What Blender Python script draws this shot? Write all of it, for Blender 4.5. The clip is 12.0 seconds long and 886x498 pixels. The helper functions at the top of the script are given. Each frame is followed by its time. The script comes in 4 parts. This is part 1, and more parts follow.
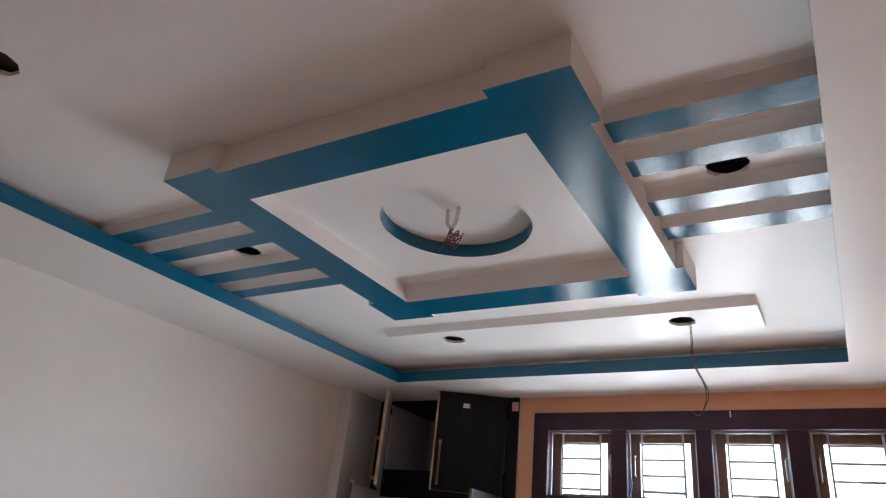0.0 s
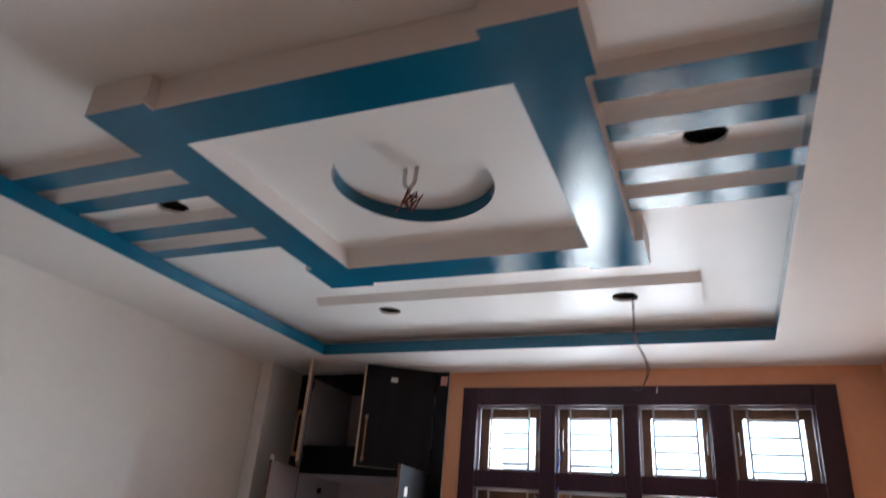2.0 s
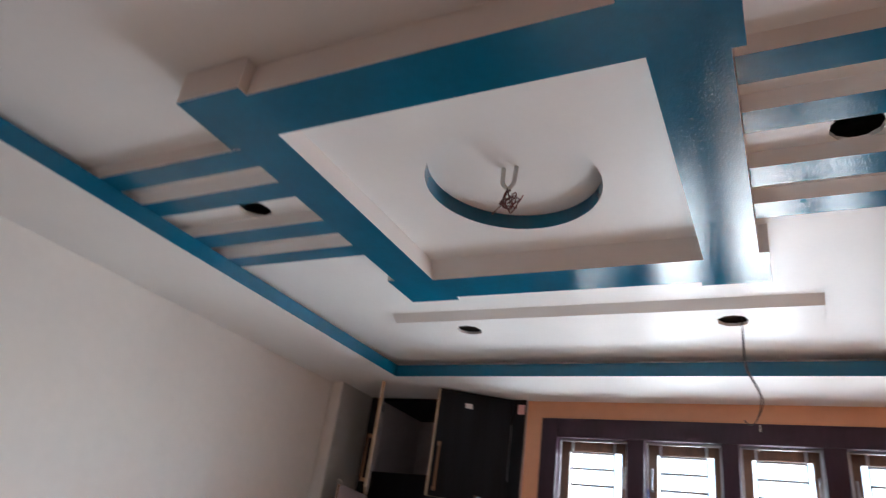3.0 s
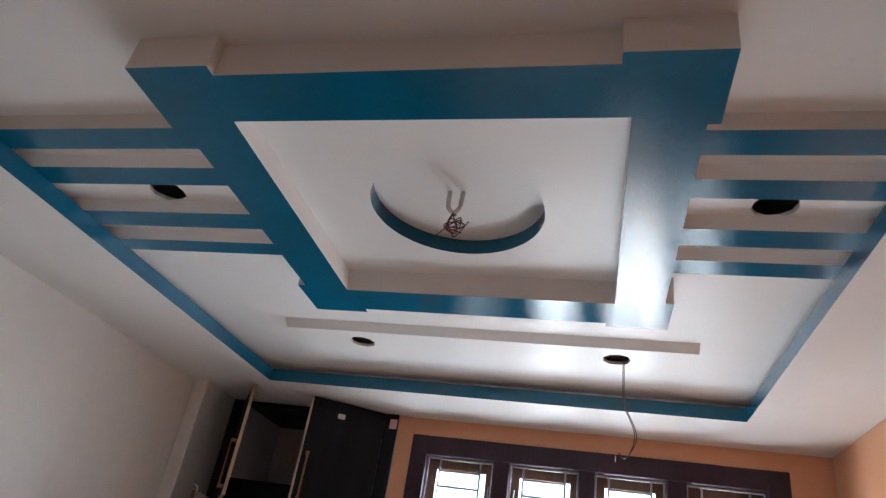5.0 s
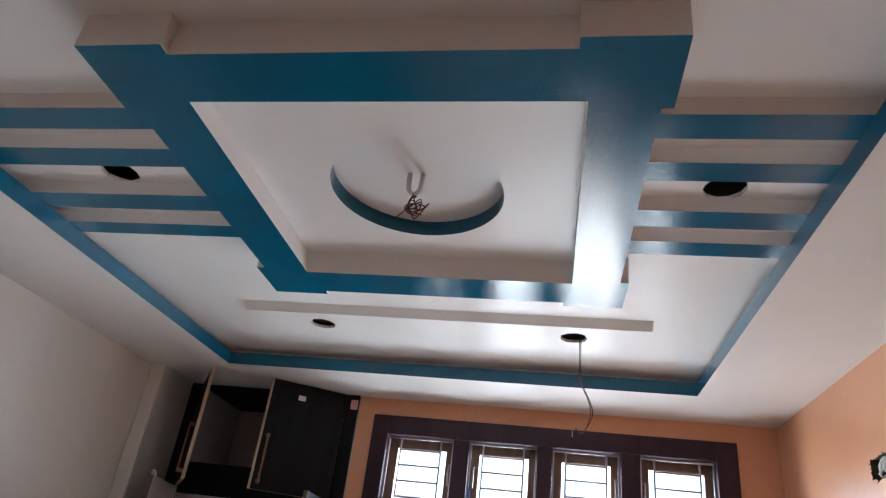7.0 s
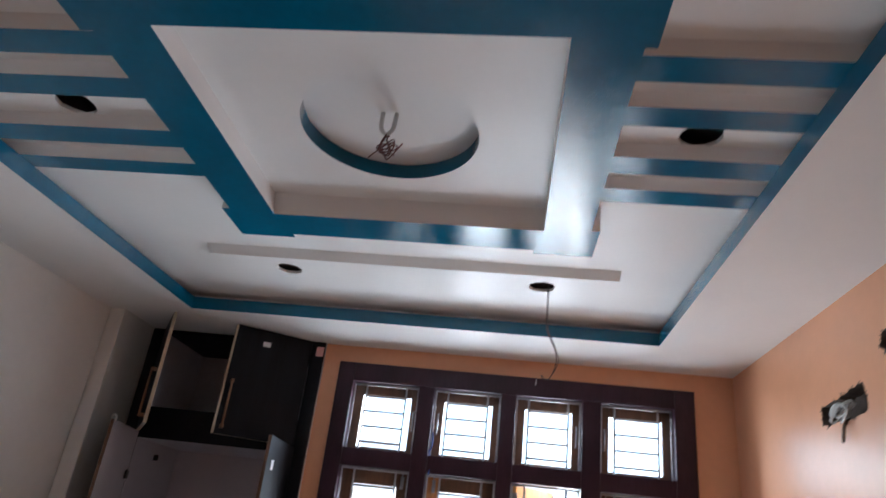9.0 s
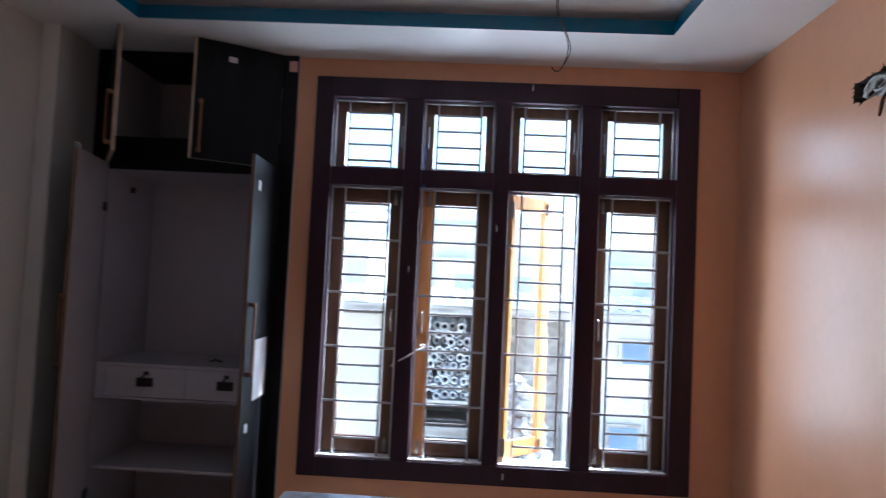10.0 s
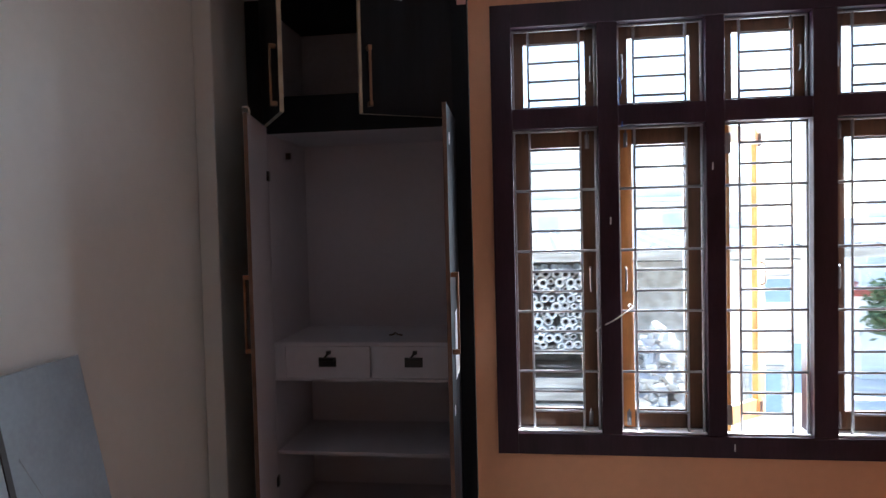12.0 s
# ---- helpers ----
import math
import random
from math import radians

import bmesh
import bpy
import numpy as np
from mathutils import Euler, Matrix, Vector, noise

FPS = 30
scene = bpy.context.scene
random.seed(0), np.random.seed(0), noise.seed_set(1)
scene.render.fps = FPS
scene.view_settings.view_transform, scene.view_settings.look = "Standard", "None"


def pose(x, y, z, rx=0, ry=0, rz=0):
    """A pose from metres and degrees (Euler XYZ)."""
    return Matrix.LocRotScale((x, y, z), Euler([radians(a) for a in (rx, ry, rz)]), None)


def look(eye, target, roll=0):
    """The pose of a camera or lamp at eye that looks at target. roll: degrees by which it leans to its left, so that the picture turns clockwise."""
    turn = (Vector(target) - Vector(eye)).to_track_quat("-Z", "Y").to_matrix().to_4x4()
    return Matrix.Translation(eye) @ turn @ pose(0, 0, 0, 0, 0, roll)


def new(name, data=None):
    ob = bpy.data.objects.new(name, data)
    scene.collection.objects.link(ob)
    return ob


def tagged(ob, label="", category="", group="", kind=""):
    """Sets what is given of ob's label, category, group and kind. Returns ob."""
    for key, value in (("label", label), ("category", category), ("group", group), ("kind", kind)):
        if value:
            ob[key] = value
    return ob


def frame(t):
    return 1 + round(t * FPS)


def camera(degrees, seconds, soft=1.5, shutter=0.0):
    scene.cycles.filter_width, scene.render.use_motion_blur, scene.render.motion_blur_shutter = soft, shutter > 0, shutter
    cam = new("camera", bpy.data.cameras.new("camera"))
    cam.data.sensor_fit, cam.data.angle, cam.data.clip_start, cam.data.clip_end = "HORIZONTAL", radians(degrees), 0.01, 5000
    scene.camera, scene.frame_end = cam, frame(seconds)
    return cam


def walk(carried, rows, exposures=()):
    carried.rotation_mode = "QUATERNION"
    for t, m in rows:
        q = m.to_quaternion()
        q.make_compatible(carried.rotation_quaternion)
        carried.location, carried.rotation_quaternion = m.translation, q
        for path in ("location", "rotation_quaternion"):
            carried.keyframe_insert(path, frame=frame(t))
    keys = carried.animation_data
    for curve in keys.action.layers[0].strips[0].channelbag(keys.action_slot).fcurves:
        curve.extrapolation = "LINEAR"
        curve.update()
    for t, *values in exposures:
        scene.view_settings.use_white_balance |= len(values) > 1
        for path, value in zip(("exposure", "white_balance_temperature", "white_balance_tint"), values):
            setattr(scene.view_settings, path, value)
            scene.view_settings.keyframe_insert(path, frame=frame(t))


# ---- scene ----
cam = camera(67.7, 12.0, soft=1.2, shutter=0.5)
PATH = [
    (0, (-0.808, 1.364, 1.687), (-1.788, 2.887, 2.538), 6.3),
    (0.5, (-0.807, 1.369, 1.693), (-1.751, 2.905, 2.559), 5.3),
    (1, (-0.825, 1.368, 1.709), (-1.751, 2.889, 2.619), 3.2),
    (1.2, (-0.846, 1.388, 1.705), (-1.685, 2.952, 2.628), 3.9),
    (1.5, (-0.914, 1.403, 1.702), (-1.651, 3.005, 2.645), 5.1),
    (1.8, (-0.985, 1.417, 1.707), (-1.697, 3.069, 2.58), 5.5),
    (2, (-1.039, 1.43, 1.691), (-1.776, 3.102, 2.505), 4.8),
    (2.2, (-1.082, 1.451, 1.67), (-1.862, 3.126, 2.436), 6.0),
    (2.5, (-1.134, 1.489, 1.68), (-2.013, 3.08, 2.513), 7.6),
    (2.8, (-1.19, 1.533, 1.685), (-2.122, 3.033, 2.624), 7.1),
    (3, (-1.235, 1.571, 1.671), (-2.126, 3.127, 2.557), 8.7),
    (3.2, (-1.312, 1.58, 1.656), (-2.03, 3.187, 2.605), 7.6),
    (3.5, (-1.415, 1.527, 1.663), (-1.95, 3.203, 2.614), 6.7),
    (3.7, (-1.422, 1.502, 1.647), (-1.847, 3.214, 2.589), 7.8),
    (5.3, (-1.544, 1.456, 1.67), (-2.009, 3.128, 2.665), 9.9),
    (5.5, (-1.557, 1.441, 1.665), (-2.02, 3.081, 2.711), 10.1),
    (6, (-1.548, 1.413, 1.664), (-1.967, 3.046, 2.74), 9.7),
    (6.5, (-1.527, 1.435, 1.662), (-1.878, 3.139, 2.649), 8.0),
    (7, (-1.513, 1.454, 1.663), (-1.851, 3.191, 2.596), 7.3),
    (8.8, (-1.513, 1.462, 1.654), (-1.692, 3.261, 2.508), 6.0),
    (9, (-1.54, 1.5, 1.645), (-1.766, 3.31, 2.466), 6.8),
    (9.2, (-1.567, 1.541, 1.637), (-1.83, 3.378, 2.382), 5.1),
    (9.5, (-1.662, 1.661, 1.621), (-1.91, 3.6, 2.044), 1.2),
    (9.7, (-1.652, 1.746, 1.605), (-1.862, 3.723, 1.821), 1.2),
    (10, (-1.705, 1.826, 1.518), (-1.78, 3.822, 1.611), 2.7),
    (10.3, (-1.845, 1.903, 1.532), (-1.739, 3.898, 1.623), 2.7),
    (10.5, (-1.91, 1.91, 1.525), (-1.748, 3.902, 1.615), 1.8),
    (11, (-2.038, 2.044, 1.47), (-1.973, 4.042, 1.508), 0.6),
    (11.2, (-2.081, 2.135, 1.53), (-2.239, 4.128, 1.476), -1.5),
    (11.5, (-2.174, 2.153, 1.511), (-2.542, 4.114, 1.384), 0.6),
    (11.7, (-2.212, 2.175, 1.534), (-2.611, 4.132, 1.429), -0.5),
    (12, (-2.408, 2.191, 1.568), (-2.678, 4.171, 1.495), -1.4),
]
EXPO = [(0.0, 2.92, 5850, 6), (2.5, 2.74, 5850, 6), (3.0, 3.05, 5850, 6), (3.5, 2.92, 5850, 6), (5.5, 2.84, 5850, 6), (6.5, 2.84, 5850, 6), (9.0, 2.64, 5650, 6), (9.6, 2.24, 5400, 6), (10.0, 2.04, 5200, 6), (11.0, 2.00, 5300, 6), (11.5, 1.82, 5550, 6), (12.0, 2.26, 5600, 6)]
walk(cam, [(t, look(eye, target, roll)) for t, eye, target, roll in PATH], EXPO)

# ---- light ----
world = bpy.data.worlds.new("sky")
scene.world = world
world.use_nodes = True
wn, wl = world.node_tree.nodes, world.node_tree.links
SUN_ELEV, SUN_AZ = 48.0, 62.0        # azimuth in degrees from +y towards +x
sky = wn.new("ShaderNodeTexSky")
sky.sky_type, sky.sun_disc = 'NISHITA', False
sky.sun_elevation, sky.sun_rotation = radians(SUN_ELEV), radians(SUN_AZ)
wl.new(sky.outputs[0], wn["Background"].inputs[0])
wn["Background"].inputs[1].default_value = 0.15
sun = new("sun", bpy.data.lights.new("sun", 'SUN'))
sun.data.energy, sun.data.angle, sun.data.color = 5.0, radians(0.5), (1.0, 0.93, 0.82)
_d = Vector((math.sin(radians(SUN_AZ)) * math.cos(radians(SUN_ELEV)), math.cos(radians(SUN_AZ)) * math.cos(radians(SUN_ELEV)), math.sin(radians(SUN_ELEV))))
sun.matrix_world = look(_d * 30, (0, 0, 0))
# the sky's light at the window
glow = new("window_daylight", bpy.data.lights.new("window_daylight", 'AREA'))
glow.data.shape, glow.data.size, glow.data.size_y = 'RECTANGLE', 1.7, 2.1
glow.data.energy, glow.data.color = 36.0, (0.97, 0.98, 1.0)
glow.matrix_world = look((-1.55, 6.28, 1.75), (-3.3, 3.0, 1.5))

# ---- materials ----
def mat(name, colour, rough=0.6, metal=0.0, vary=0.06, scale=3.0, bump=0.0, bump_scale=60.0, spec=0.5, coat=0.0, dark=None, random_v=0.0, stretch=None, spread=0.07, bump_detail=3.0):
    """A surface with a large and a fine variation of its colour, fine relief and uneven gloss."""
    m = bpy.data.materials.new(name)
    m.use_nodes = True
    n, l = m.node_tree.nodes, m.node_tree.links
    b = n["Principled BSDF"]
    tc = n.new("ShaderNodeTexCoord")
    src = tc.outputs["Object"]
    if stretch:
        mp = n.new("ShaderNodeMapping")
        mp.inputs["Scale"].default_value = stretch
        l.new(src, mp.inputs[0])
        src = mp.outputs[0]
    n1, n2 = n.new("ShaderNodeTexNoise"), n.new("ShaderNodeTexNoise")
    for q, s, d in ((n1, scale, 3.0), (n2, scale * 14, 4.0)):
        q.inputs["Scale"].default_value, q.inputs["Detail"].default_value = s, d
        l.new(src, q.inputs["Vector"])
    add = n.new("ShaderNodeMath")
    add.operation = 'MULTIPLY_ADD'
    add.inputs[1].default_value = 0.4
    l.new(n2.outputs["Fac"], add.inputs[0])
    l.new(n1.outputs["Fac"], add.inputs[2])
    ramp = n.new("ShaderNodeValToRGB")
    lo = dark if dark else tuple(c * (1 - vary * 2.2) for c in colour)
    hi = tuple(min(1.0, c * (1 + vary)) for c in colour)
    ramp.color_ramp.elements[0].position, ramp.color_ramp.elements[1].position = 0.42, 0.92
    ramp.color_ramp.elements[0].color, ramp.color_ramp.elements[1].color = (*lo, 1), (*hi, 1)
    l.new(add.outputs[0], ramp.inputs[0])
    out = ramp.outputs[0]
    if random_v:
        oi, hv = n.new("ShaderNodeObjectInfo"), n.new("ShaderNodeHueSaturation")
        mr = n.new("ShaderNodeMapRange")
        mr.inputs[3].default_value, mr.inputs[4].default_value = 1 - random_v, 1 + random_v
        l.new(oi.outputs["Random"], mr.inputs[0])
        l.new(mr.outputs[0], hv.inputs["Value"])
        l.new(out, hv.inputs["Color"])
        out = hv.outputs[0]
    l.new(out, b.inputs["Base Color"])
    rr = n.new("ShaderNodeMapRange")
    rr.inputs[3].default_value, rr.inputs[4].default_value = max(0.02, rough - spread), min(1, rough + spread)
    l.new(n1.outputs["Fac"], rr.inputs[0])
    l.new(rr.outputs[0], b.inputs["Roughness"])
    b.inputs["Metallic"].default_value = metal
    b.inputs["Specular IOR Level"].default_value = spec
    b.inputs["Coat Weight"].default_value = coat
    b.inputs["Coat Roughness"].default_value = 0.1
    if bump:
        n3, bp = n.new("ShaderNodeTexNoise"), n.new("ShaderNodeBump")
        n3.inputs["Scale"].default_value, n3.inputs["Detail"].default_value = bump_scale, bump_detail
        l.new(src, n3.inputs["Vector"])
        bp.inputs["Strength"].default_value, bp.inputs["Distance"].default_value = min(1.0, bump), 0.004
        l.new(n3.outputs["Fac"], bp.inputs["Height"])
        l.new(bp.outputs[0], b.inputs["Normal"])
        l.new(bp.outputs[0], b.inputs["Coat Normal"])
    return m


WHITE = mat("white_gypsum_paint", (0.78, 0.77, 0.76), 0.40, spec=0.29, vary=0.015, bump=0.05, bump_scale=45, spread=0.03)
WALLW = mat("white_wall_paint", (0.74, 0.72, 0.69), 0.45, vary=0.03, scale=1.5, bump=0.08, bump_scale=30)
BLUE = mat("glossy_blue_enamel", (0.007, 0.118, 0.215), 0.04, vary=0.10, bump=0.15, bump_scale=165, bump_detail=0.8, spec=0.41, spread=0.012)
ORANGE = mat("peach_orange_paint", (0.75, 0.385, 0.22), 0.33, spec=0.32, vary=0.04, scale=1.5, bump=0.06, bump_scale=35)
MAROON = mat("dark_maroon_varnish", (0.038, 0.015, 0.028), 0.36, spec=0.3, vary=0.25, scale=6, bump=0.08, stretch=(1, 1, 0.2))
WOOD = mat("brown_sash_wood", (0.12, 0.052, 0.024), 0.38, vary=0.25, scale=8, bump=0.1, stretch=(3, 3, 0.3))
# lighter orange copy of the sash wood, with the sunlight in its colour
WOOD_SUN = mat("sunlit_sash_wood", (0.72, 0.38, 0.12), 0.35, vary=0.22, scale=8, bump=0.1, stretch=(3, 3, 0.3))
# deep orange copy of the sash wood for one stile painted as sunlit
WOOD_SUN_DEEP = mat("sunlit_stile_wood", (0.52, 0.21, 0.06), 0.35, vary=0.22, scale=8, bump=0.1, stretch=(3, 3, 0.3))
STEEL = mat("white_painted_steel", (0.52, 0.52, 0.55), 0.45, vary=0.1, scale=20)
BLACKLAM = mat("black_laminate", (0.006, 0.0065, 0.010), 0.50, spec=0.18, vary=0.3, scale=5, bump=0.05, stretch=(4, 4, 0.4))
LILAC = mat("pale_lilac_laminate", (0.54, 0.50, 0.54), 0.45, vary=0.04, scale=2)
# lilac laminate toned down, so the loft's shade sits in the colour
LILAC_DIM = mat("dimmed_lilac_laminate", (0.50, 0.47, 0.50), 0.5, vary=0.08, scale=3)
EDGE = mat("beige_edge_band", (0.46, 0.36, 0.25), 0.5, vary=0.15, scale=12)
BROWNEDGE = mat("brown_edge_band", (0.16, 0.085, 0.055), 0.5, vary=0.15, scale=12)
COPPER = mat("copper_bronze_metal", (0.26, 0.14, 0.08), 0.38, metal=0.85, vary=0.1)
BLACKPL = mat("black_plastic", (0.015, 0.014, 0.014), 0.35, vary=0.2)
HINGE = mat("dull_steel", (0.32, 0.32, 0.33), 0.35, metal=0.9, vary=0.1)
PAPER = mat("white_paper", (0.78, 0.78, 0.80), 0.7, vary=0.04, scale=10)
PINKP = mat("pink_sticker", (0.75, 0.42, 0.40), 0.6, vary=0.05)
CAVITY = mat("grey_concrete", (0.22, 0.20, 0.19), 0.9, vary=0.2, scale=6, bump=0.3)
# near-black base carries the shade of the cavity above the cut-outs
CUTOUT_SHADE = mat("cutout_shade", (0.035, 0.024, 0.020), 0.95, vary=0.3, scale=20, bump=0.4)
BRICKIN = mat("dark_mortar_hollow", (0.14, 0.11, 0.09), 0.95, vary=0.3, scale=20, bump=0.6)
WIREG = mat("grey_wire_sheath", (0.50, 0.49, 0.47), 0.5, vary=0.1, scale=30)
WIRER = mat("dark_red_wire", (0.13, 0.028, 0.025), 0.45, vary=0.2, scale=30)
WIREB = mat("dark_wire", (0.06, 0.05, 0.05), 0.5, vary=0.2, scale=30)
PVC = mat("white_conduit", (0.62, 0.60, 0.57), 0.45, vary=0.05)
FLOORM = mat("dusty_floor_tile", (0.62, 0.56, 0.48), 0.4, vary=0.10, scale=2.5, bump=0.1)
BOARDM = mat("blue_grey_laminate_board", (0.30, 0.34, 0.39), 0.38, vary=0.10, scale=4, bump=0.05)
DARKW = mat("dark_wood_batten", (0.03, 0.022, 0.02), 0.5, vary=0.2)
CARD = mat("brown_carton", (0.11, 0.062, 0.036), 0.75, vary=0.2, scale=10)
CARDL = mat("pale_carton_inside", (0.42, 0.36, 0.29), 0.75, vary=0.15, scale=10)
WRAP = mat("speckled_plastic_sheet", (0.46, 0.47, 0.49), 0.32, dark=(0.22, 0.225, 0.24), vary=0.25, scale=22, bump=0.5, bump_scale=28)
GROUND = mat("dusty_ground", (0.58, 0.56, 0.52), 0.95, vary=0.2, scale=0.4, bump=0.3)
FARW = mat("pale_plaster", (0.76, 0.75, 0.73), 0.85, vary=0.1, scale=0.8, bump=0.1)
FARY = mat("cream_plaster", (0.74, 0.69, 0.59), 0.85, vary=0.1, scale=0.8, bump=0.1)
STONEW = mat("grey_pebbled_wall", (0.46, 0.43, 0.38), 0.9, dark=(0.16, 0.15, 0.14), scale=7, bump=0.6)
RUBBLE = mat("broken_stone", (0.60, 0.58, 0.54), 0.9, dark=(0.20, 0.20, 0.20), scale=5, bump=0.5)
TIN = mat("galvanised_sheet", (0.42, 0.43, 0.45), 0.5, metal=0.3, vary=0.15, scale=3)
# pale base puts the reflected sky into the far panes' colour
SKYGLASS = mat("sky_pale_window_glass", (0.50, 0.54, 0.58), 0.15, vary=0.1)
BLUEGLASS = mat("bluish_window_glass", (0.20, 0.30, 0.42), 0.15, vary=0.1)
TIMBER = mat("weathered_timber", (0.50, 0.46, 0.40), 0.85, vary=0.25, scale=5, stretch=(0.4, 3, 3))
PIPEM = mat("pale_pipe", (0.72, 0.71, 0.69), 0.5, vary=0.1, random_v=0.25)
PIPE_SHADE = mat("pipe_bore_shade", (0.03, 0.03, 0.03), 0.9)
LEAF = mat("foliage_green", (0.07, 0.12, 0.045), 0.7, vary=0.3, scale=6)
BARK = mat("bark", (0.12, 0.085, 0.06), 0.9, vary=0.25, scale=8, bump=0.5)
BLUEW = mat("blue_wire_sheath", (0.02, 0.10, 0.45), 0.4, vary=0.1)
REDM = mat("faded_red_paint", (0.42, 0.10, 0.07), 0.7, vary=0.15)

GLASS = bpy.data.materials.new("window_glass")
GLASS.use_nodes = True
_n, _l = GLASS.node_tree.nodes, GLASS.node_tree.links
_n.remove(_n["Principled BSDF"])
_tr, _gl, _mx = _n.new("ShaderNodeBsdfTransparent"), _n.new("ShaderNodeBsdfGlossy"), _n.new("ShaderNodeMixShader")
_tr.inputs[0].default_value = (0.93, 0.95, 0.96, 1)
_gl.inputs["Roughness"].default_value = 0.03
_mx.inputs[0].default_value = 0.045
_l.new(_tr.outputs[0], _mx.inputs[1]), _l.new(_gl.outputs[0], _mx.inputs[2])
_l.new(_mx.outputs[0], _n["Material Output"].inputs[0])


# ---- builders ----
def thing(name, label, category, x=0.0, y=0.0, z=0.0, rz=0.0, group="", kind=""):
    ob = new(name)
    ob.empty_display_size = 0.05
    ob.matrix_world = pose(x, y, z, 0, 0, rz)
    return tagged(ob, label, category, group, kind)


def part(name, bm, material, parent, label="", m=None):
    """Links bm as one mesh under parent, in the parent's own space, or at the local pose m."""
    me = bpy.data.meshes.new(name)
    bmesh.ops.recalc_face_normals(bm, faces=bm.faces)
    bm.to_mesh(me)
    bm.free()
    for q in (material if isinstance(material, (list, tuple)) else [material]):
        me.materials.append(q)
    ob = new(name, me)
    if parent is not None:
        ob.parent = parent
    if m is not None:
        ob.matrix_local = m
    if label:
        ob["label"] = label
    return ob


def single(name, bm, material, label, category, group="", kind="", m=None):
    return tagged(part(name, bm, material, None, m=m), label, category, group, kind)


def box(bm, x0, x1, y0, y1, z0, z1, bevel=0.0, slot=0):
    r = bmesh.ops.create_cube(bm, size=1.0, matrix=Matrix.LocRotScale(((x0 + x1) / 2, (y0 + y1) / 2, (z0 + z1) / 2), None, (abs(x1 - x0), abs(y1 - y0), abs(z1 - z0))))
    fs = {f for v in r["verts"] for f in v.link_faces}
    for f in fs:
        f.material_index = slot
    if bevel:
        es = list({e for v in r["verts"] for e in v.link_edges})
        bmesh.ops.bevel(bm, geom=es, offset=bevel, segments=2, affect='EDGES', profile=0.5)
    return bm


def boxed(x0, x1, y0, y1, z0, z1, bevel=0.002):
    return box(bmesh.new(), x0, x1, y0, y1, z0, z1, bevel)


def tube(bm, pts, r, sides=8, closed=False):
    """A round tube along points."""
    pts = [Vector(p) for p in pts]
    rings = []
    up = Vector((0.13, 0.31, 0.94)).normalized()
    for i, p in enumerate(pts):
        a, b = pts[max(0, i - 1)], pts[min(len(pts) - 1, i + 1)]
        d = (b - a).normalized()
        s = d.cross(up)
        if s.length < 1e-3:
            s = d.cross(Vector((1, 0, 0)))
        s.normalize()
        u = s.cross(d).normalized()
        rings.append([bm.verts.new(p + r * (math.cos(2 * math.pi * k / sides) * s + math.sin(2 * math.pi * k / sides) * u)) for k in range(sides)])
    for a, b in zip(rings, rings[1:]):
        for k in range(sides):
            bm.faces.new((a[k], a[(k + 1) % sides], b[(k + 1) % sides], b[k]))
    bm.faces.new(rings[0]), bm.faces.new(rings[-1])
    for f in bm.faces:
        f.smooth = True
    return bm


def smooth_path(pts, steps=6):
    """Catmull-Rom through points."""
    p = [Vector(q) for q in pts]
    p = [p[0] * 2 - p[1]] + p + [p[-1] * 2 - p[-2]]
    out = []
    for i in range(1, len(p) - 2):
        for k in range(steps):
            t = k / steps
            out.append(0.5 * (2 * p[i] + (p[i + 1] - p[i - 1]) * t + (2 * p[i - 1] - 5 * p[i] + 4 * p[i + 1] - p[i + 2]) * t * t + (3 * p[i] - p[i - 1] - 3 * p[i + 1] + p[i + 2]) * t ** 3))
    return out + [p[-2]]


def ring_points(cx, cy, r, n, jag=0.0, seed=1):
    rng = random.Random(seed)
    return [(cx + (r + rng.uniform(-jag, jag)) * math.cos(2 * math.pi * k / n), cy + (r + rng.uniform(-jag, jag)) * math.sin(2 * math.pi * k / n)) for k in range(n)]


def sheet_with_holes(bm, outer, holes, z, thick, slot=0):
    """A flat board at height z, its outline and holes given as loops, with its thickness going up at the holes."""
    edges, loops = [], []
    for loop in [outer, *holes]:
        vs = [bm.verts.new((x, y, z)) for x, y in loop]
        loops.append(vs)
        edges += [bm.edges.new((a, b)) for a, b in zip(vs, vs[1:] + vs[:1])]
    bmesh.ops.triangle_fill(bm, use_beauty=True, use_dissolve=False, edges=edges)
    for f in bm.faces:
        f.material_index = slot
    for vs in loops[1:]:
        up = [bm.verts.new((v.co.x, v.co.y, z + thick)) for v in vs]
        for k in range(len(vs)):
            j = (k + 1) % len(vs)
            bm.faces.new((vs[k], vs[j], up[j], up[k])).material_index = slot
    return bm


def wall_with_holes(outer, holes, thick, place):
    """A wall slab from a loop in its own plane (u, v), with holes right through; place(u, v, d) gives the point at depth d."""
    bm = bmesh.new()
    faces = []
    sides = []
    for d in (0.0, thick):
        edges, loops = [], []
        for loop in [outer, *holes]:
            vs = [bm.verts.new(place(u, v, d)) for u, v in loop]
            loops.append(vs)
            edges += [bm.edges.new((a, b)) for a, b in zip(vs, vs[1:] + vs[:1])]
        bmesh.ops.triangle_fill(bm, use_beauty=True, use_dissolve=False, edges=edges)
        sides.append(loops)
    for a, b in zip(*sides):
        for k in range(len(a)):
            j = (k + 1) % len(a)
            bm.faces.new((a[k], a[j], b[j], b[k]))
    return bm


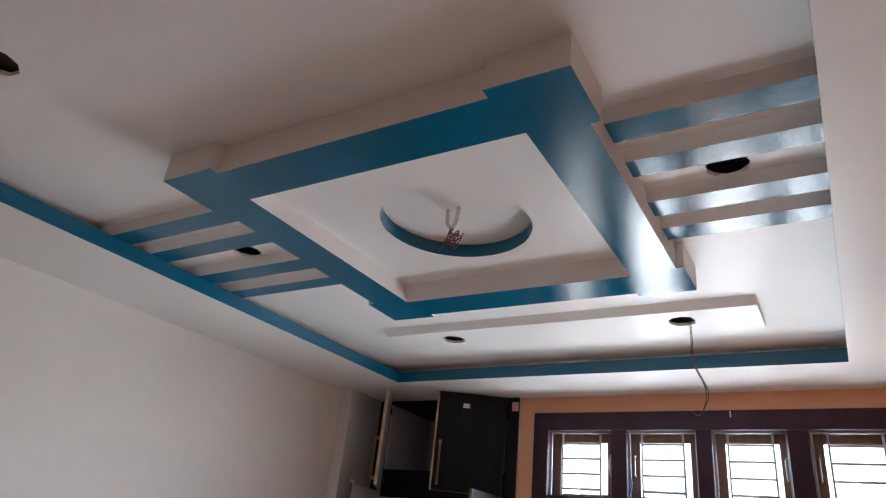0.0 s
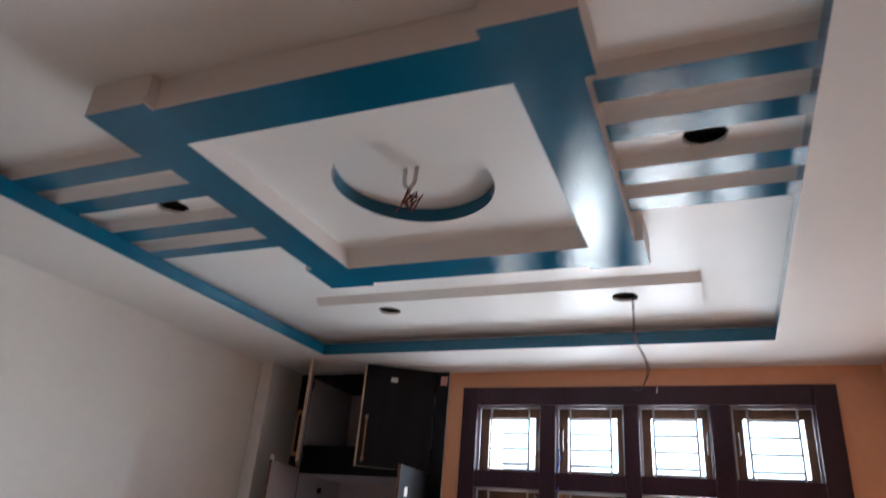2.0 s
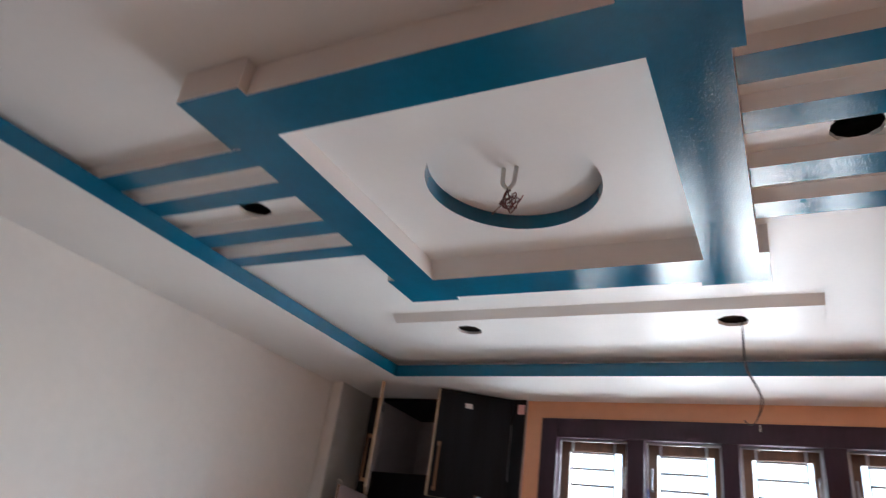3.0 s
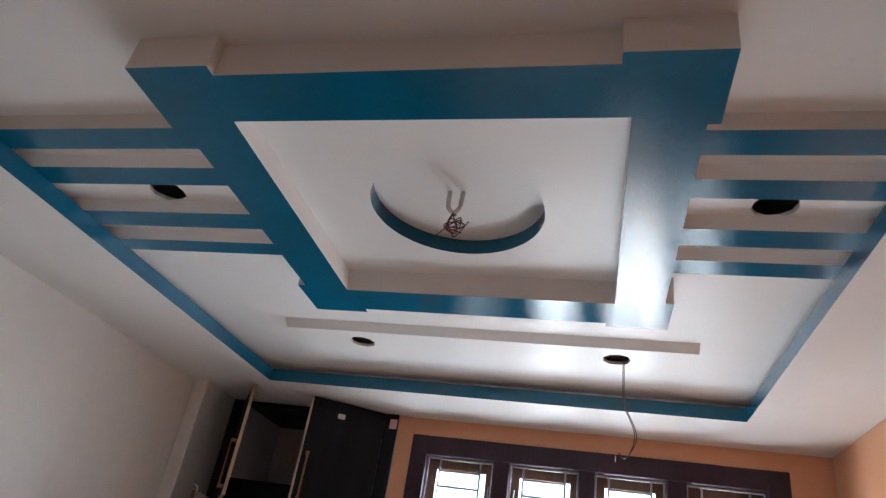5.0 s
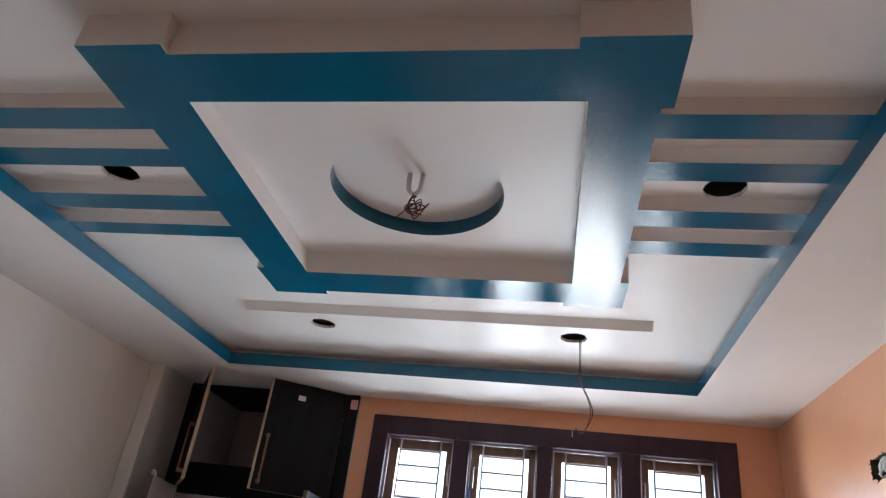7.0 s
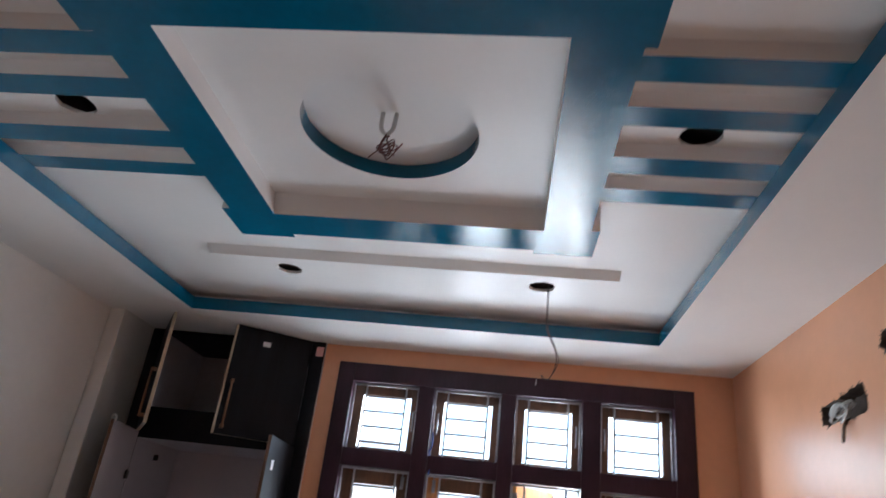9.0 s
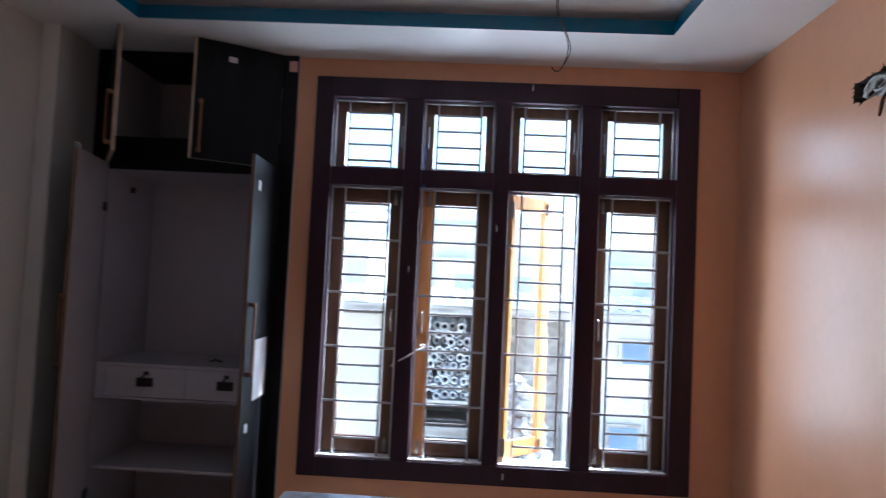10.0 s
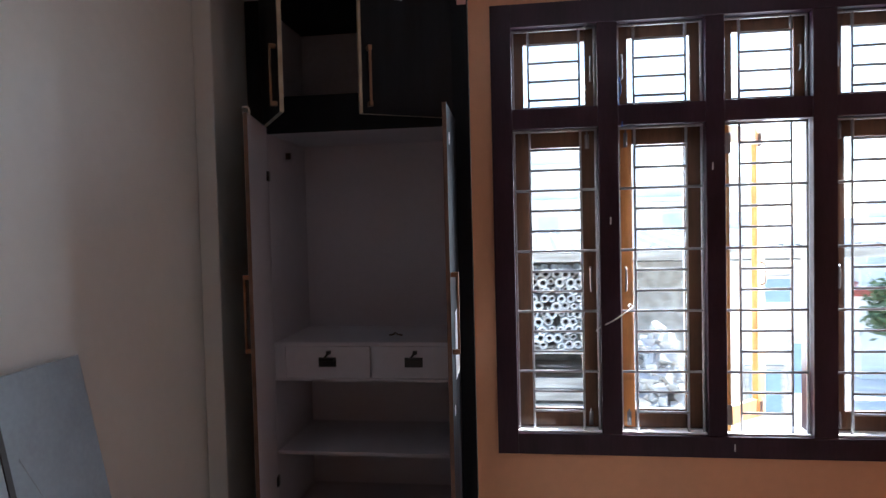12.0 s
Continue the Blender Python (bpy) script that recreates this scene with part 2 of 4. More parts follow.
# ---- the room's plan ----
FLOOR, BORDER, MAIN = -0.09, 2.75, 2.862
X_L, X_R, Y_W, Y_B = -3.97, -0.22, 5.52, -0.80
COVE = (-3.397, -0.757, 1.43, 5.003)
SKEW = -0.090                        # the cove's side edge runs out of square by this much at its near end
WIN = (-2.60, -0.452, 0.405, 2.643)
COLS = ((-2.498, -2.083), (-1.986, -1.579), (-1.491, -1.098), (-0.990, -0.569))
UPPER, LOWER = (2.130, 2.530), (0.510, 2.030)


# ---- structure ----
def slab_box(name, x0, x1, y0, y1, z0, z1, material, label, category):
    return single(name, boxed(x0, x1, y0, y1, z0, z1, 0), material, label, category, kind="structure")


# floor of tiles
floor = slab_box("floor", X_L - 0.5, X_R + 0.3, Y_B - 0.3, 6.3, FLOOR - 0.25, FLOOR - 0.012, CAVITY, "cement bed under the dusty floor tiles", "floor")
# window wall, with its window opening and the wardrobe's alcove beside it
ww = wall_with_holes([(-2.708, FLOOR - 0.2), (X_R + 0.25, FLOOR - 0.2), (X_R + 0.25, 3.2), (-2.708, 3.2)],
                     [[(WIN[0] + 0.03, WIN[2] + 0.03), (WIN[1] - 0.03, WIN[2] + 0.03), (WIN[1] - 0.03, WIN[3] - 0.03), (WIN[0] + 0.03, WIN[3] - 0.03)]],
                     0.23, lambda u, v, d: (u, Y_W + d, v))
single("wall_window", ww, ORANGE, "peach-orange painted wall round the large window", "wall", kind="structure")
slab_box("wall_alcove", X_L - 0.3, -2.708, 6.12, 6.3, FLOOR - 0.2, 3.2, WALLW, "plain white wall behind the built-in wardrobe", "wall")
slab_box("wall_alcove_side", -2.708, -2.56, Y_W + 0.232, 6.3, FLOOR - 0.2, 3.2, WALLW, "plain white return wall beside the wardrobe", "wall")
# right wall with rough holes broken out for wiring
rng = random.Random(5)


def ragged(pts, n=7, jag=0.010):
    out = []
    for (a, b), (c, d) in zip(pts, pts[1:] + pts[:1]):
        for k in range(n):
            t = k / n
            j = jag if k % 2 else -jag * 0.35
            out.append((a + (c - a) * t + rng.uniform(0, j) * (1 if d >= b else -1), b + (d - b) * t + rng.uniform(-abs(j), abs(j))))
    return out


HOLES_R = [ragged([(4.440, 2.281), (4.440, 2.362), (4.276, 2.362), (4.199, 2.376), (4.085, 2.380), (4.066, 2.305), (4.080, 2.275), (4.170, 2.272), (4.375, 2.272)], 4, 0.008),
           ragged([(3.93, 2.47), (3.90, 2.52), (3.72, 2.53), (3.72, 2.40)], 4),
           ragged([(4.985, 0.485), (4.96, 0.36), (4.70, 0.30), (4.70, 0.47)], 4)]
rw = wall_with_holes([(Y_B - 0.2, FLOOR - 0.2), (Y_W + 0.002, FLOOR - 0.2), (Y_W + 0.002, 3.2), (Y_B - 0.2, 3.2)], HOLES_R, 0.06, lambda u, v, d: (X_R + d, u, v))
for f in rw.faces:
    f.normal_update()
    if abs(f.normal.x) < 0.5:
        f.material_index = 1
single("wall_right", rw, [ORANGE, BRICKIN], "peach-orange painted side wall with rough wiring holes", "wall", kind="structure")
# chips of loose plaster round the holes
rngc = random.Random(31)
bm = bmesh.new()
for hole in HOLES_R:
    for k, (u, v) in enumerate(hole):
        u2, v2 = hole[(k + 1) % len(hole)]
        cu, cv = sum(q[0] for q in hole) / len(hole), sum(q[1] for q in hole) / len(hole)
        d = Vector((u - cu, v - cv)).normalized() * rngc.uniform(0.006, 0.022)
        a, b, c3 = bm.verts.new((X_R - 0.0012, u, v)), bm.verts.new((X_R - 0.0012, u + (u2 - u) * 0.4, v + (v2 - v) * 0.4)), bm.verts.new((X_R - 0.0012, u + d.x + (u2 - u) * 0.2, v + d.y))
        e = bm.verts.new((X_R + 0.004, u + (u2 - u) * 0.2, v + (v2 - v) * 0.2))
        for tri in ((a, b, c3), (a, c3, e), (b, e, c3), (a, e, b)):
            bm.faces.new(tri)
single("plaster_chips", bm, BRICKIN, "dark chipped plaster edges round the wall holes", "plaster", kind="structure")
slab_box("wall_right_core", X_R + 0.06, X_R + 0.25, Y_B - 0.2, Y_W, FLOOR - 0.2, 3.2, BRICKIN, "dark rough masonry behind the broken plaster", "wall")
# left wall: a little out of square, ending in a shallow pier beside the wardrobe
bm = bmesh.new()
pl = [(-4.22, Y_B - 0.2), (-3.965, 5.12), (-3.965, 5.50), (-4.4, 5.50), (-4.4, Y_B - 0.2)]
lo = [bm.verts.new((x, y, FLOOR - 0.2)) for x, y in pl]
hi = [bm.verts.new((x, y, 3.2)) for x, y in pl]
bm.faces.new(lo), bm.faces.new(hi)
for k in range(5):
    bm.faces.new((lo[k], lo[(k + 1) % 5], hi[(k + 1) % 5], hi[k]))
single("wall_left", bm, WALLW, "off-white painted side wall", "wall", kind="structure")
single("wall_pier", boxed(-3.963, -3.868, 5.12, 6.12, FLOOR - 0.2, BORDER + 0.05, 0.006), WALLW, "shallow off-white pier beside the wardrobe", "wall", kind="structure")
# back wall
bw = wall_with_holes([(-4.4, FLOOR - 0.2), (X_R + 0.25, FLOOR - 0.2), (X_R + 0.25, 3.2), (-4.4, 3.2)],
                     [], 0.15, lambda u, v, d: (u, Y_B - d, v))
single("wall_back", bw, ORANGE, "peach-orange wall", "wall", kind="structure")
slab_box("ceiling_slab_concrete", -4.4, X_R + 0.25, Y_B - 0.3, 6.3, 3.2, 3.4, CAVITY, "bare concrete slab above the false ceiling", "ceiling")

# false ceiling: border, cove faces in blue and white, recessed field with cut-outs for lamps
HOLE_FIELD = [(-3.040, 3.205), (-1.012, 3.230)]
bm = bmesh.new()
c = COVE
cs = [(c[0] + SKEW, c[2]), (c[1], c[2]), (c[1], c[3]), (c[0], c[3])]
sheet_with_holes(bm, [(-4.3, Y_B), (X_R + 0.01, Y_B), (X_R + 0.01, Y_W + 0.01), (-4.3, Y_W + 0.01)], [cs], BORDER, 0.0)
bmesh.ops.delete(bm, geom=[f for f in bm.faces if f.calc_area() < 1e-8], context='FACES_ONLY')
HOLLOW, LEDGE = 0.09, BORDER + 0.072
es = [(c[0] + SKEW - HOLLOW, c[2] - HOLLOW), (c[1] + HOLLOW, c[2] - HOLLOW), (c[1] + HOLLOW, c[3] + HOLLOW), (c[0] - HOLLOW, c[3] + HOLLOW)]
for k in range(4):
    (xa, ya), (xb, yb) = cs[k], cs[(k + 1) % 4]
    (xc, yc), (xd, yd) = es[k], es[(k + 1) % 4]
    for s, quad in ((1, ((xa, ya, BORDER), (xb, yb, BORDER), (xb, yb, LEDGE), (xa, ya, LEDGE))),
                    (0, ((xa, ya, LEDGE), (xb, yb, LEDGE), (xd, yd, LEDGE), (xc, yc, LEDGE))),
                    (0, ((xc, yc, LEDGE), (xd, yd, LEDGE), (xd, yd, MAIN), (xc, yc, MAIN)))):
        bm.faces.new([bm.verts.new(p) for p in quad]).material_index = s
bm2 = bmesh.new()
sheet_with_holes(bm2, es, [ring_points(x, y, 0.067, 11, 0.004, 3 + i) for i, (x, y) in enumerate(HOLE_FIELD)] + [ring_points(-1.972, 3.241, 0.297, 48)], MAIN, 0.014)
me = bpy.data.meshes.new("tmp")
bm2.to_mesh(me)
bm2.free()
bm.from_mesh(me)
bpy.data.meshes.remove(me)
single("ceiling", bm, [WHITE, BLUE], "white gypsum false ceiling with a blue-edged cove", "ceiling", kind="structure")

# blue coffer frame with projecting corner blocks
FX, FY = (-2.667, -1.277), (2.540, 3.905)
BX, BY, BL = (-2.700, -1.247), (2.506, 3.935), 0.232
IX, IY = (-2.495, -1.450), (2.712, 3.727)
FZ, PZ = 2.757, 2.832
out = [(BX[0], BY[0]), (BX[0] + BL, BY[0]), (BX[0] + BL, FY[0]), (BX[1] - BL, FY[0]), (BX[1] - BL, BY[0]), (BX[1], BY[0]),
       (BX[1], BY[0] + BL), (FX[1], BY[0] + BL), (FX[1], BY[1] - BL), (BX[1], BY[1] - BL), (BX[1], BY[1]), (BX[1] - BL, BY[1]),
       (BX[1] - BL, FY[1]), (BX[0] + BL, FY[1]), (BX[0] + BL, BY[1]), (BX[0], BY[1]), (BX[0], BY[1] - BL), (FX[0], BY[1] - BL),
       (FX[0], BY[0] + BL), (BX[0], BY[0] + BL)]
inner = [(IX[0], IY[0]), (IX[1], IY[0]), (IX[1], IY[1]), (IX[0], IY[1])]
bm = bmesh.new()
sheet_with_holes(bm, out, [inner], FZ, 0.0, 1)
LEAN = 0.035
inner_top = [(IX[0], IY[0]), (IX[1], IY[0]), (IX[1], IY[1] - LEAN), (IX[0], IY[1] - LEAN)]
for loop, upper, top in ((out, out, MAIN), (inner, inner_top, PZ)):
    for k in range(len(loop)):
        j = (k + 1) % len(loop)
        bm.faces.new([bm.verts.new(p) for p in ((*loop[k], FZ), (*loop[j], FZ), (*upper[j], top), (*upper[k], top))]).material_index = 0
bmesh.ops.delete(bm, geom=[f for f in bm.faces if f.calc_area() < 1e-8], context='FACES_ONLY')
bmesh.ops.remove_doubles(bm, verts=bm.verts, dist=1e-5)
coffer = single("ceiling_coffer", bm, [WHITE, BLUE], "raised gypsum coffer with a glossy blue underside", "ceiling coffer", kind="structure")
# its white panel with the round recess
CC, CR = (-1.972, 3.241), 0.287
circle = ring_points(CC[0], CC[1], CR, 96)
bm = bmesh.new()
sheet_with_holes(bm, [(IX[0] - 0.004, IY[0] - 0.004), (IX[1] + 0.004, IY[0] - 0.004), (IX[1] + 0.004, IY[1] + 0.004), (IX[0] - 0.004, IY[1] + 0.004)], [circle], PZ, 0.0)
bmesh.ops.delete(bm, geom=[f for f in bm.faces if f.calc_area() < 1e-9], context='FACES_ONLY')
RZ = PZ + 0.057
lo = [bm.verts.new((x, y, PZ)) for x, y in circle]
hi = [bm.verts.new((x, y, RZ)) for x, y in circle]
for k in range(96):
    f = bm.faces.new((lo[k], lo[(k + 1) % 96], hi[(k + 1) % 96], hi[k]))
    f.material_index, f.smooth = 1, True
bm.faces.new([bm.verts.new((x, y, RZ)) for x, y in circle])
single("ceiling_panel", bm, [WHITE, BLUE], "white ceiling panel with a blue-rimmed round recess", "ceiling panel", kind="structure")

# blue cross bars on both sides of the coffer
BARS_L = ((2.814, 2.913), (3.012, 3.110), (3.286, 3.387), (3.494, 3.581))
BARS_R = ((2.839, 2.939), (3.047, 3.138), (3.305, 3.406), (3.503, 3.596))
BARZ = 2.824
for rows, xa, xb, side in ((BARS_L, COVE[0] - 0.088, FX[0], 0), (BARS_R, FX[1], COVE[1] + 0.088, 1)):
    for y0, y1 in rows:
        if not side:
            xa = COVE[0] - 0.088 + SKEW * (COVE[3] - y1) / (COVE[3] - COVE[2])
        bm = box(bmesh.new(), xa + 0.001, xb - 0.001, y0, y1, BARZ, MAIN + 0.004)
        for v in bm.verts:
            if v.co.y < y0 + 0.001 and v.co.z > MAIN:
                v.co.y -= 0.024
        for f in bm.faces:
            f.normal_update()
            f.material_index = 1 if f.normal.z < -0.5 else 0
        single("ceiling_bar", bm, [WHITE, BLUE], "gypsum ceiling bar with a glossy blue underside", "ceiling bar", group="blue bars beside the coffer", kind="structure")

# low white slabs before and behind the coffer, with lamp cut-outs
SLABZ = 2.829
for y0, y1, holes in ((4.342, 4.646, ((-2.666, 4.474), (-1.416, 4.473))), (1.735, 2.040, ((-2.733, 1.930), (-1.416, 1.900)))):
    bm = bmesh.new()
    loop = [(-3.033, y0), (-1.072, y0), (-1.072, y1), (-3.033, y1)]
    sheet_with_holes(bm, loop, [ring_points(x, y, 0.066, 9, 0.005, int(x * 100) % 17 + 2) for x, y in holes], SLABZ, 0.014)
    for k in range(4):
        (xa, ya), (xb, yb) = loop[k], loop[(k + 1) % 4]
        ua, ub = (q - 0.05 if q == y0 else q for q in (ya, yb))
        bm.faces.new([bm.verts.new(p) for p in ((xa, ya, SLABZ), (xb, yb, SLABZ), (xb, ub, MAIN), (xa, ua, MAIN))])
    bmesh.ops.remove_doubles(bm, verts=bm.verts, dist=1e-5)
    single("ceiling_strip", bm, WHITE, "low white gypsum strip with round lamp cut-outs", "ceiling strip", group="ceiling strips", kind="structure")
    # backing box close above each cut-out, painted near-black for the unlit cavity
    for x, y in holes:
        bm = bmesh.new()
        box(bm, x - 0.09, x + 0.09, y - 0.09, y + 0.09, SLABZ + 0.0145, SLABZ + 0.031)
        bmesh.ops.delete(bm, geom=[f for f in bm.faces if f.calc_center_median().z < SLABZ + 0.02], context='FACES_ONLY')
        single("cutout_backing", bm, CUTOUT_SHADE, "near-black backing painted as the shade above a lamp cut-out", "ceiling cavity", kind="structure")


# ---- window ----
window = thing("window_1", "large dark maroon timber window with steel grilles", "window", (WIN[0] + WIN[1]) / 2, Y_W, WIN[2], kind="structure")
OX, OY, OZ = (WIN[0] + WIN[1]) / 2, Y_W, WIN[2]


def wbox(x0, x1, y0, y1, z0, z1, bevel=0.003):
    return boxed(x0 - OX, x1 - OX, y0 - OY, y1 - OY, z0 - OZ, z1 - OZ, bevel)


YF, YG, YS = 5.500, 5.556, 5.600     # face of the frame, grille, sash
YE = YS + 0.06
part("stile", wbox(WIN[0], COLS[0][0], YF, YE, WIN[2], WIN[3]), MAROON, window)
part("stile", wbox(COLS[3][1], WIN[1], YF, YE, WIN[2], WIN[3]), MAROON, window)
part("head", wbox(COLS[0][0], COLS[3][1], YF + 0.002, YE, UPPER[1], WIN[3]), MAROON, window)
part("sill", wbox(COLS[0][0], COLS[3][1], YF + 0.002, YE, WIN[2], LOWER[0]), MAROON, window)
for (a, b), (c2, d) in zip(COLS, COLS[1:]):
    part("mullion", wbox(b, c2, YF + 0.004, YE, LOWER[0], UPPER[1]), MAROON, window)
for a, b in COLS:
    part("transom", wbox(a, b, YF + 0.006, YE, LOWER[1], UPPER[0]), MAROON, window)
    part("sill_lining", wbox(a, b, YG - 0.03, YE, LOWER[0], LOWER[0] + 0.008, 0.001), PAPER, window, "dusty white sill strip")


def bar(parent, x0, z0, x1, z1, r=0.0065, y=0.0):
    part("bar", tube(bmesh.new(), [(x0, y, z0), (x1, y, z1)], r, 6), STEEL, parent)


def grille(x0, x1, z0, z1, upper):
    w, h = x1 - x0, z1 - z0
    g = part("grille", box(bmesh.new(), 0.004, 0.012, -0.004, 0.004, 0.006, h - 0.004), STEEL, window, "thin white-painted steel grille", m=Matrix.Translation((x0 - OX, YG - OY, z0 - OZ)))
    bar(g, w - 0.008, 0.006, w - 0.008, h - 0.004)
    bar(g, 0.01, h - 0.008, w - 0.008, h - 0.008)
    va, vb = 0.20 * w, 0.80 * w
    bar(g, va, 0.008, va, h - 0.004)
    bar(g, vb, 0.008, vb, h - 0.004)
    if upper:
        for k in range(1, 5):
            bar(g, va, h * (0.12 + (k - 1) * 0.228), vb, h * (0.12 + (k - 1) * 0.228), 0.007)
    else:
        rows = 15
        for k in range(1, rows):
            zz = h * k / rows
            full = k % 3 == 0
            bar(g, 0.008 if full else va, zz, w - 0.008 if full else vb, zz, 0.007)
    return g


def sash(x0, x1, z0, z1, stile_l, stile_r, rail_t, rail_b, wood, opening=0.0, handle=0, latch=True, wood_l=None):
    """A glazed casement; opening in degrees, outwards, hinged at x0 when positive and at x1 when negative."""
    w, h = x1 - x0, z1 - z0
    t = 0.032
    hx = x0 if opening >= 0 else x1
    m = Matrix.Translation((hx - OX, YS - OY, z0 - OZ)) @ Matrix.Rotation(radians(opening), 4, 'Z')
    o = 0.0 if opening >= 0 else -w
    s = part("sash", boxed(o, o + stile_l, 0, t, 0, h, 0.003), wood_l or wood, window, "varnished wooden casement", m=m)
    part("sash_stile", boxed(o + w - stile_r, o + w, 0, t, 0, h, 0.003), wood, s)
    part("sash_rail", boxed(o + stile_l, o + w - stile_r, 0.001, t - 0.001, h - rail_t, h, 0.003), wood, s)
    part("sash_rail", boxed(o + stile_l, o + w - stile_r, 0.001, t - 0.001, 0, rail_b, 0.003), wood, s)
    p = part("pane", boxed(o + stile_l - 0.004, o + w - stile_r + 0.004, t / 2 - 0.002, t / 2 + 0.002, rail_b - 0.004, h - rail_t + 0.004, 0), GLASS, s)
    p.visible_shadow = False
    if handle:
        hxx = o + (stile_l * 0.5 if handle < 0 else w - stile_r * 0.5)
        zc = h * 0.5
        part("handle", tube(bmesh.new(), smooth_path([(hxx, 0.0, zc - 0.06), (hxx, -0.022, zc - 0.05), (hxx, -0.026, zc), (hxx, -0.022, zc + 0.05), (hxx, 0.0, zc + 0.06)], 4), 0.005, 8), HINGE, s, "dull steel pull handle")
    if latch:
        lx = o + (stile_l * 0.6 if handle < 0 else w - stile_r * 0.6)
        for zz in (0.045, h - 0.06):
            bmq = boxed(lx - 0.010, lx + 0.010, -0.006, 0.0, zz - 0.035, zz + 0.035, 0.001)
            tube(bmq, [(lx, -0.009, zz - 0.03), (lx, -0.009, zz + 0.05)], 0.004, 8)
            part("tower_bolt", bmq, HINGE, s, "small steel tower bolt")
    return s


for i, (a, b) in enumerate(COLS):
    grille(a, b, LOWER[0], LOWER[1], False)
    grille(a, b, UPPER[0], UPPER[1], True)
    sash(a, b, UPPER[0] + 0.002, UPPER[1] - 0.002, 0.058, 0.052, 0.060, 0.022, WOOD, handle=(1 if i % 2 == 0 else -1), latch=False)
sash(*COLS[0], LOWER[0] + 0.01, LOWER[1] - 0.002, 0.085, 0.078, 0.085, 0.095, WOOD, handle=1)
# only the left stile gets the sunlit wood colour
sash(*COLS[1], LOWER[0] + 0.01, LOWER[1] - 0.002, 0.075, 0.085, 0.085, 0.095, WOOD, handle=-1, wood_l=WOOD_SUN_DEEP)
# open casement takes the sunlit copy of the wood
sash(*COLS[2], LOWER[0] + 0.01, LOWER[1] - 0.002, 0.075, 0.075, 0.085, 0.095, WOOD_SUN, opening=42.0, handle=1)
sash(*COLS[3], LOWER[0] + 0.01, LOWER[1] - 0.002, 0.070, 0.085, 0.085, 0.095, WOOD, handle=-1)
# the open casement's linings and hinges
# the reveal's sunlight is in its colour too
part("reveal", wbox(COLS[2][0], COLS[2][0] + 0.035, YG + 0.012, YE + 0.02, LOWER[0], LOWER[1]), WOOD_SUN, window, "reveal painted in the sunlit orange wood tone")
for zz in (0.60, 1.93):
    part("hinge", wbox(COLS[2][0] + 0.002, COLS[2][0] + 0.04, YG + 0.004, YG + 0.012, zz - 0.05, zz + 0.05, 0.001), HINGE, window, "steel butt hinge")
# loose white wire tied to the grille
wire = single("tie_wire", tube(bmesh.new(), smooth_path([(-2.105, 5.535, 1.02), (-2.085, 5.52, 1.042), (-2.02, 5.49, 1.082), (-1.955, 5.50, 1.125), (-1.925, 5.546, 1.14), (-1.935, 5.562, 1.15), (-1.945, 5.546, 1.142), (-1.928, 5.54, 1.128), (-1.915, 5.548, 1.145)], 5), 0.004, 6), PVC, "thin white wire tied to the window grille", "wire")


# ---- wardrobe ----
WX0, WX1, WY, WD = -3.866, -2.710, 5.500, 0.58
ward = thing("wardrobe", "tall built-in black laminate wardrobe with open doors and pale inside", "wardrobe", -3.288, WY, FLOOR)
AX, AZ = -3.288, FLOOR


def abox(x0, x1, y0, y1, z0, z1, bevel=0.0015):
    return boxed(x0 - AX, x1 - AX, y0 - WY, y1 - WY, z0 - AZ, z1 - AZ, bevel)


IN0, IN1 = -3.770, -2.795
part("side_panel", abox(WX0, IN0, WY + 0.002, WY + WD, FLOOR, BORDER - 0.002), LILAC, ward)
part("side_panel", abox(IN1, WX1, WY + 0.002, WY + WD, FLOOR, BORDER - 0.002), LILAC, ward)
part("front_stile", abox(WX0, IN0 - 0.002, WY - 0.012, WY + 0.002, FLOOR, BORDER - 0.002), BLACKLAM, ward, "black laminate stile")
part("front_stile", abox(IN1 + 0.002, WX1, WY - 0.012, WY + 0.002, FLOOR, BORDER - 0.002), BLACKLAM, ward, "black laminate stile")
part("back_panel", abox(IN0, IN1, WY + WD - 0.012, WY + WD, FLOOR, BORDER - 0.002), LILAC, ward)
part("plinth", abox(IN0, IN1, WY + 0.02, WY + 0.04, FLOOR, -0.01), BLACKLAM, ward, "black plinth")
part("bottom_board", abox(IN0, IN1, WY + 0.004, WY + WD - 0.012, -0.010, 0.008), LILAC, ward)
part("shelf", abox(IN0, IN1, WY + 0.01, WY + WD - 0.012, 0.372, 0.390), LILAC, ward)
part("drawer_top", abox(IN0, IN1, WY + 0.008, WY + WD - 0.012, 0.950, 0.968), LILAC, ward)
part("drawer_floor", abox(IN0, IN1, WY + 0.01, WY + WD - 0.012, 0.765, 0.778), LILAC, ward)
part("filler", abox(IN0, IN0 + 0.055, WY + 0.012, WY + 0.03, 0.779, 0.949), LILAC, ward)
part("divider_board", abox(IN0, IN1, WY + 0.003, WY + WD - 0.012, 2.060, 2.085), LILAC, ward)
part("loft_floor", abox(IN0, IN1, WY - 0.010, WY + 0.012, 2.062, 2.250), BLACKLAM, ward, "black laminate rail")
part("loft_board", abox(IN0, IN1, WY + 0.013, WY + WD - 0.012, 2.225, 2.245), LILAC_DIM, ward)
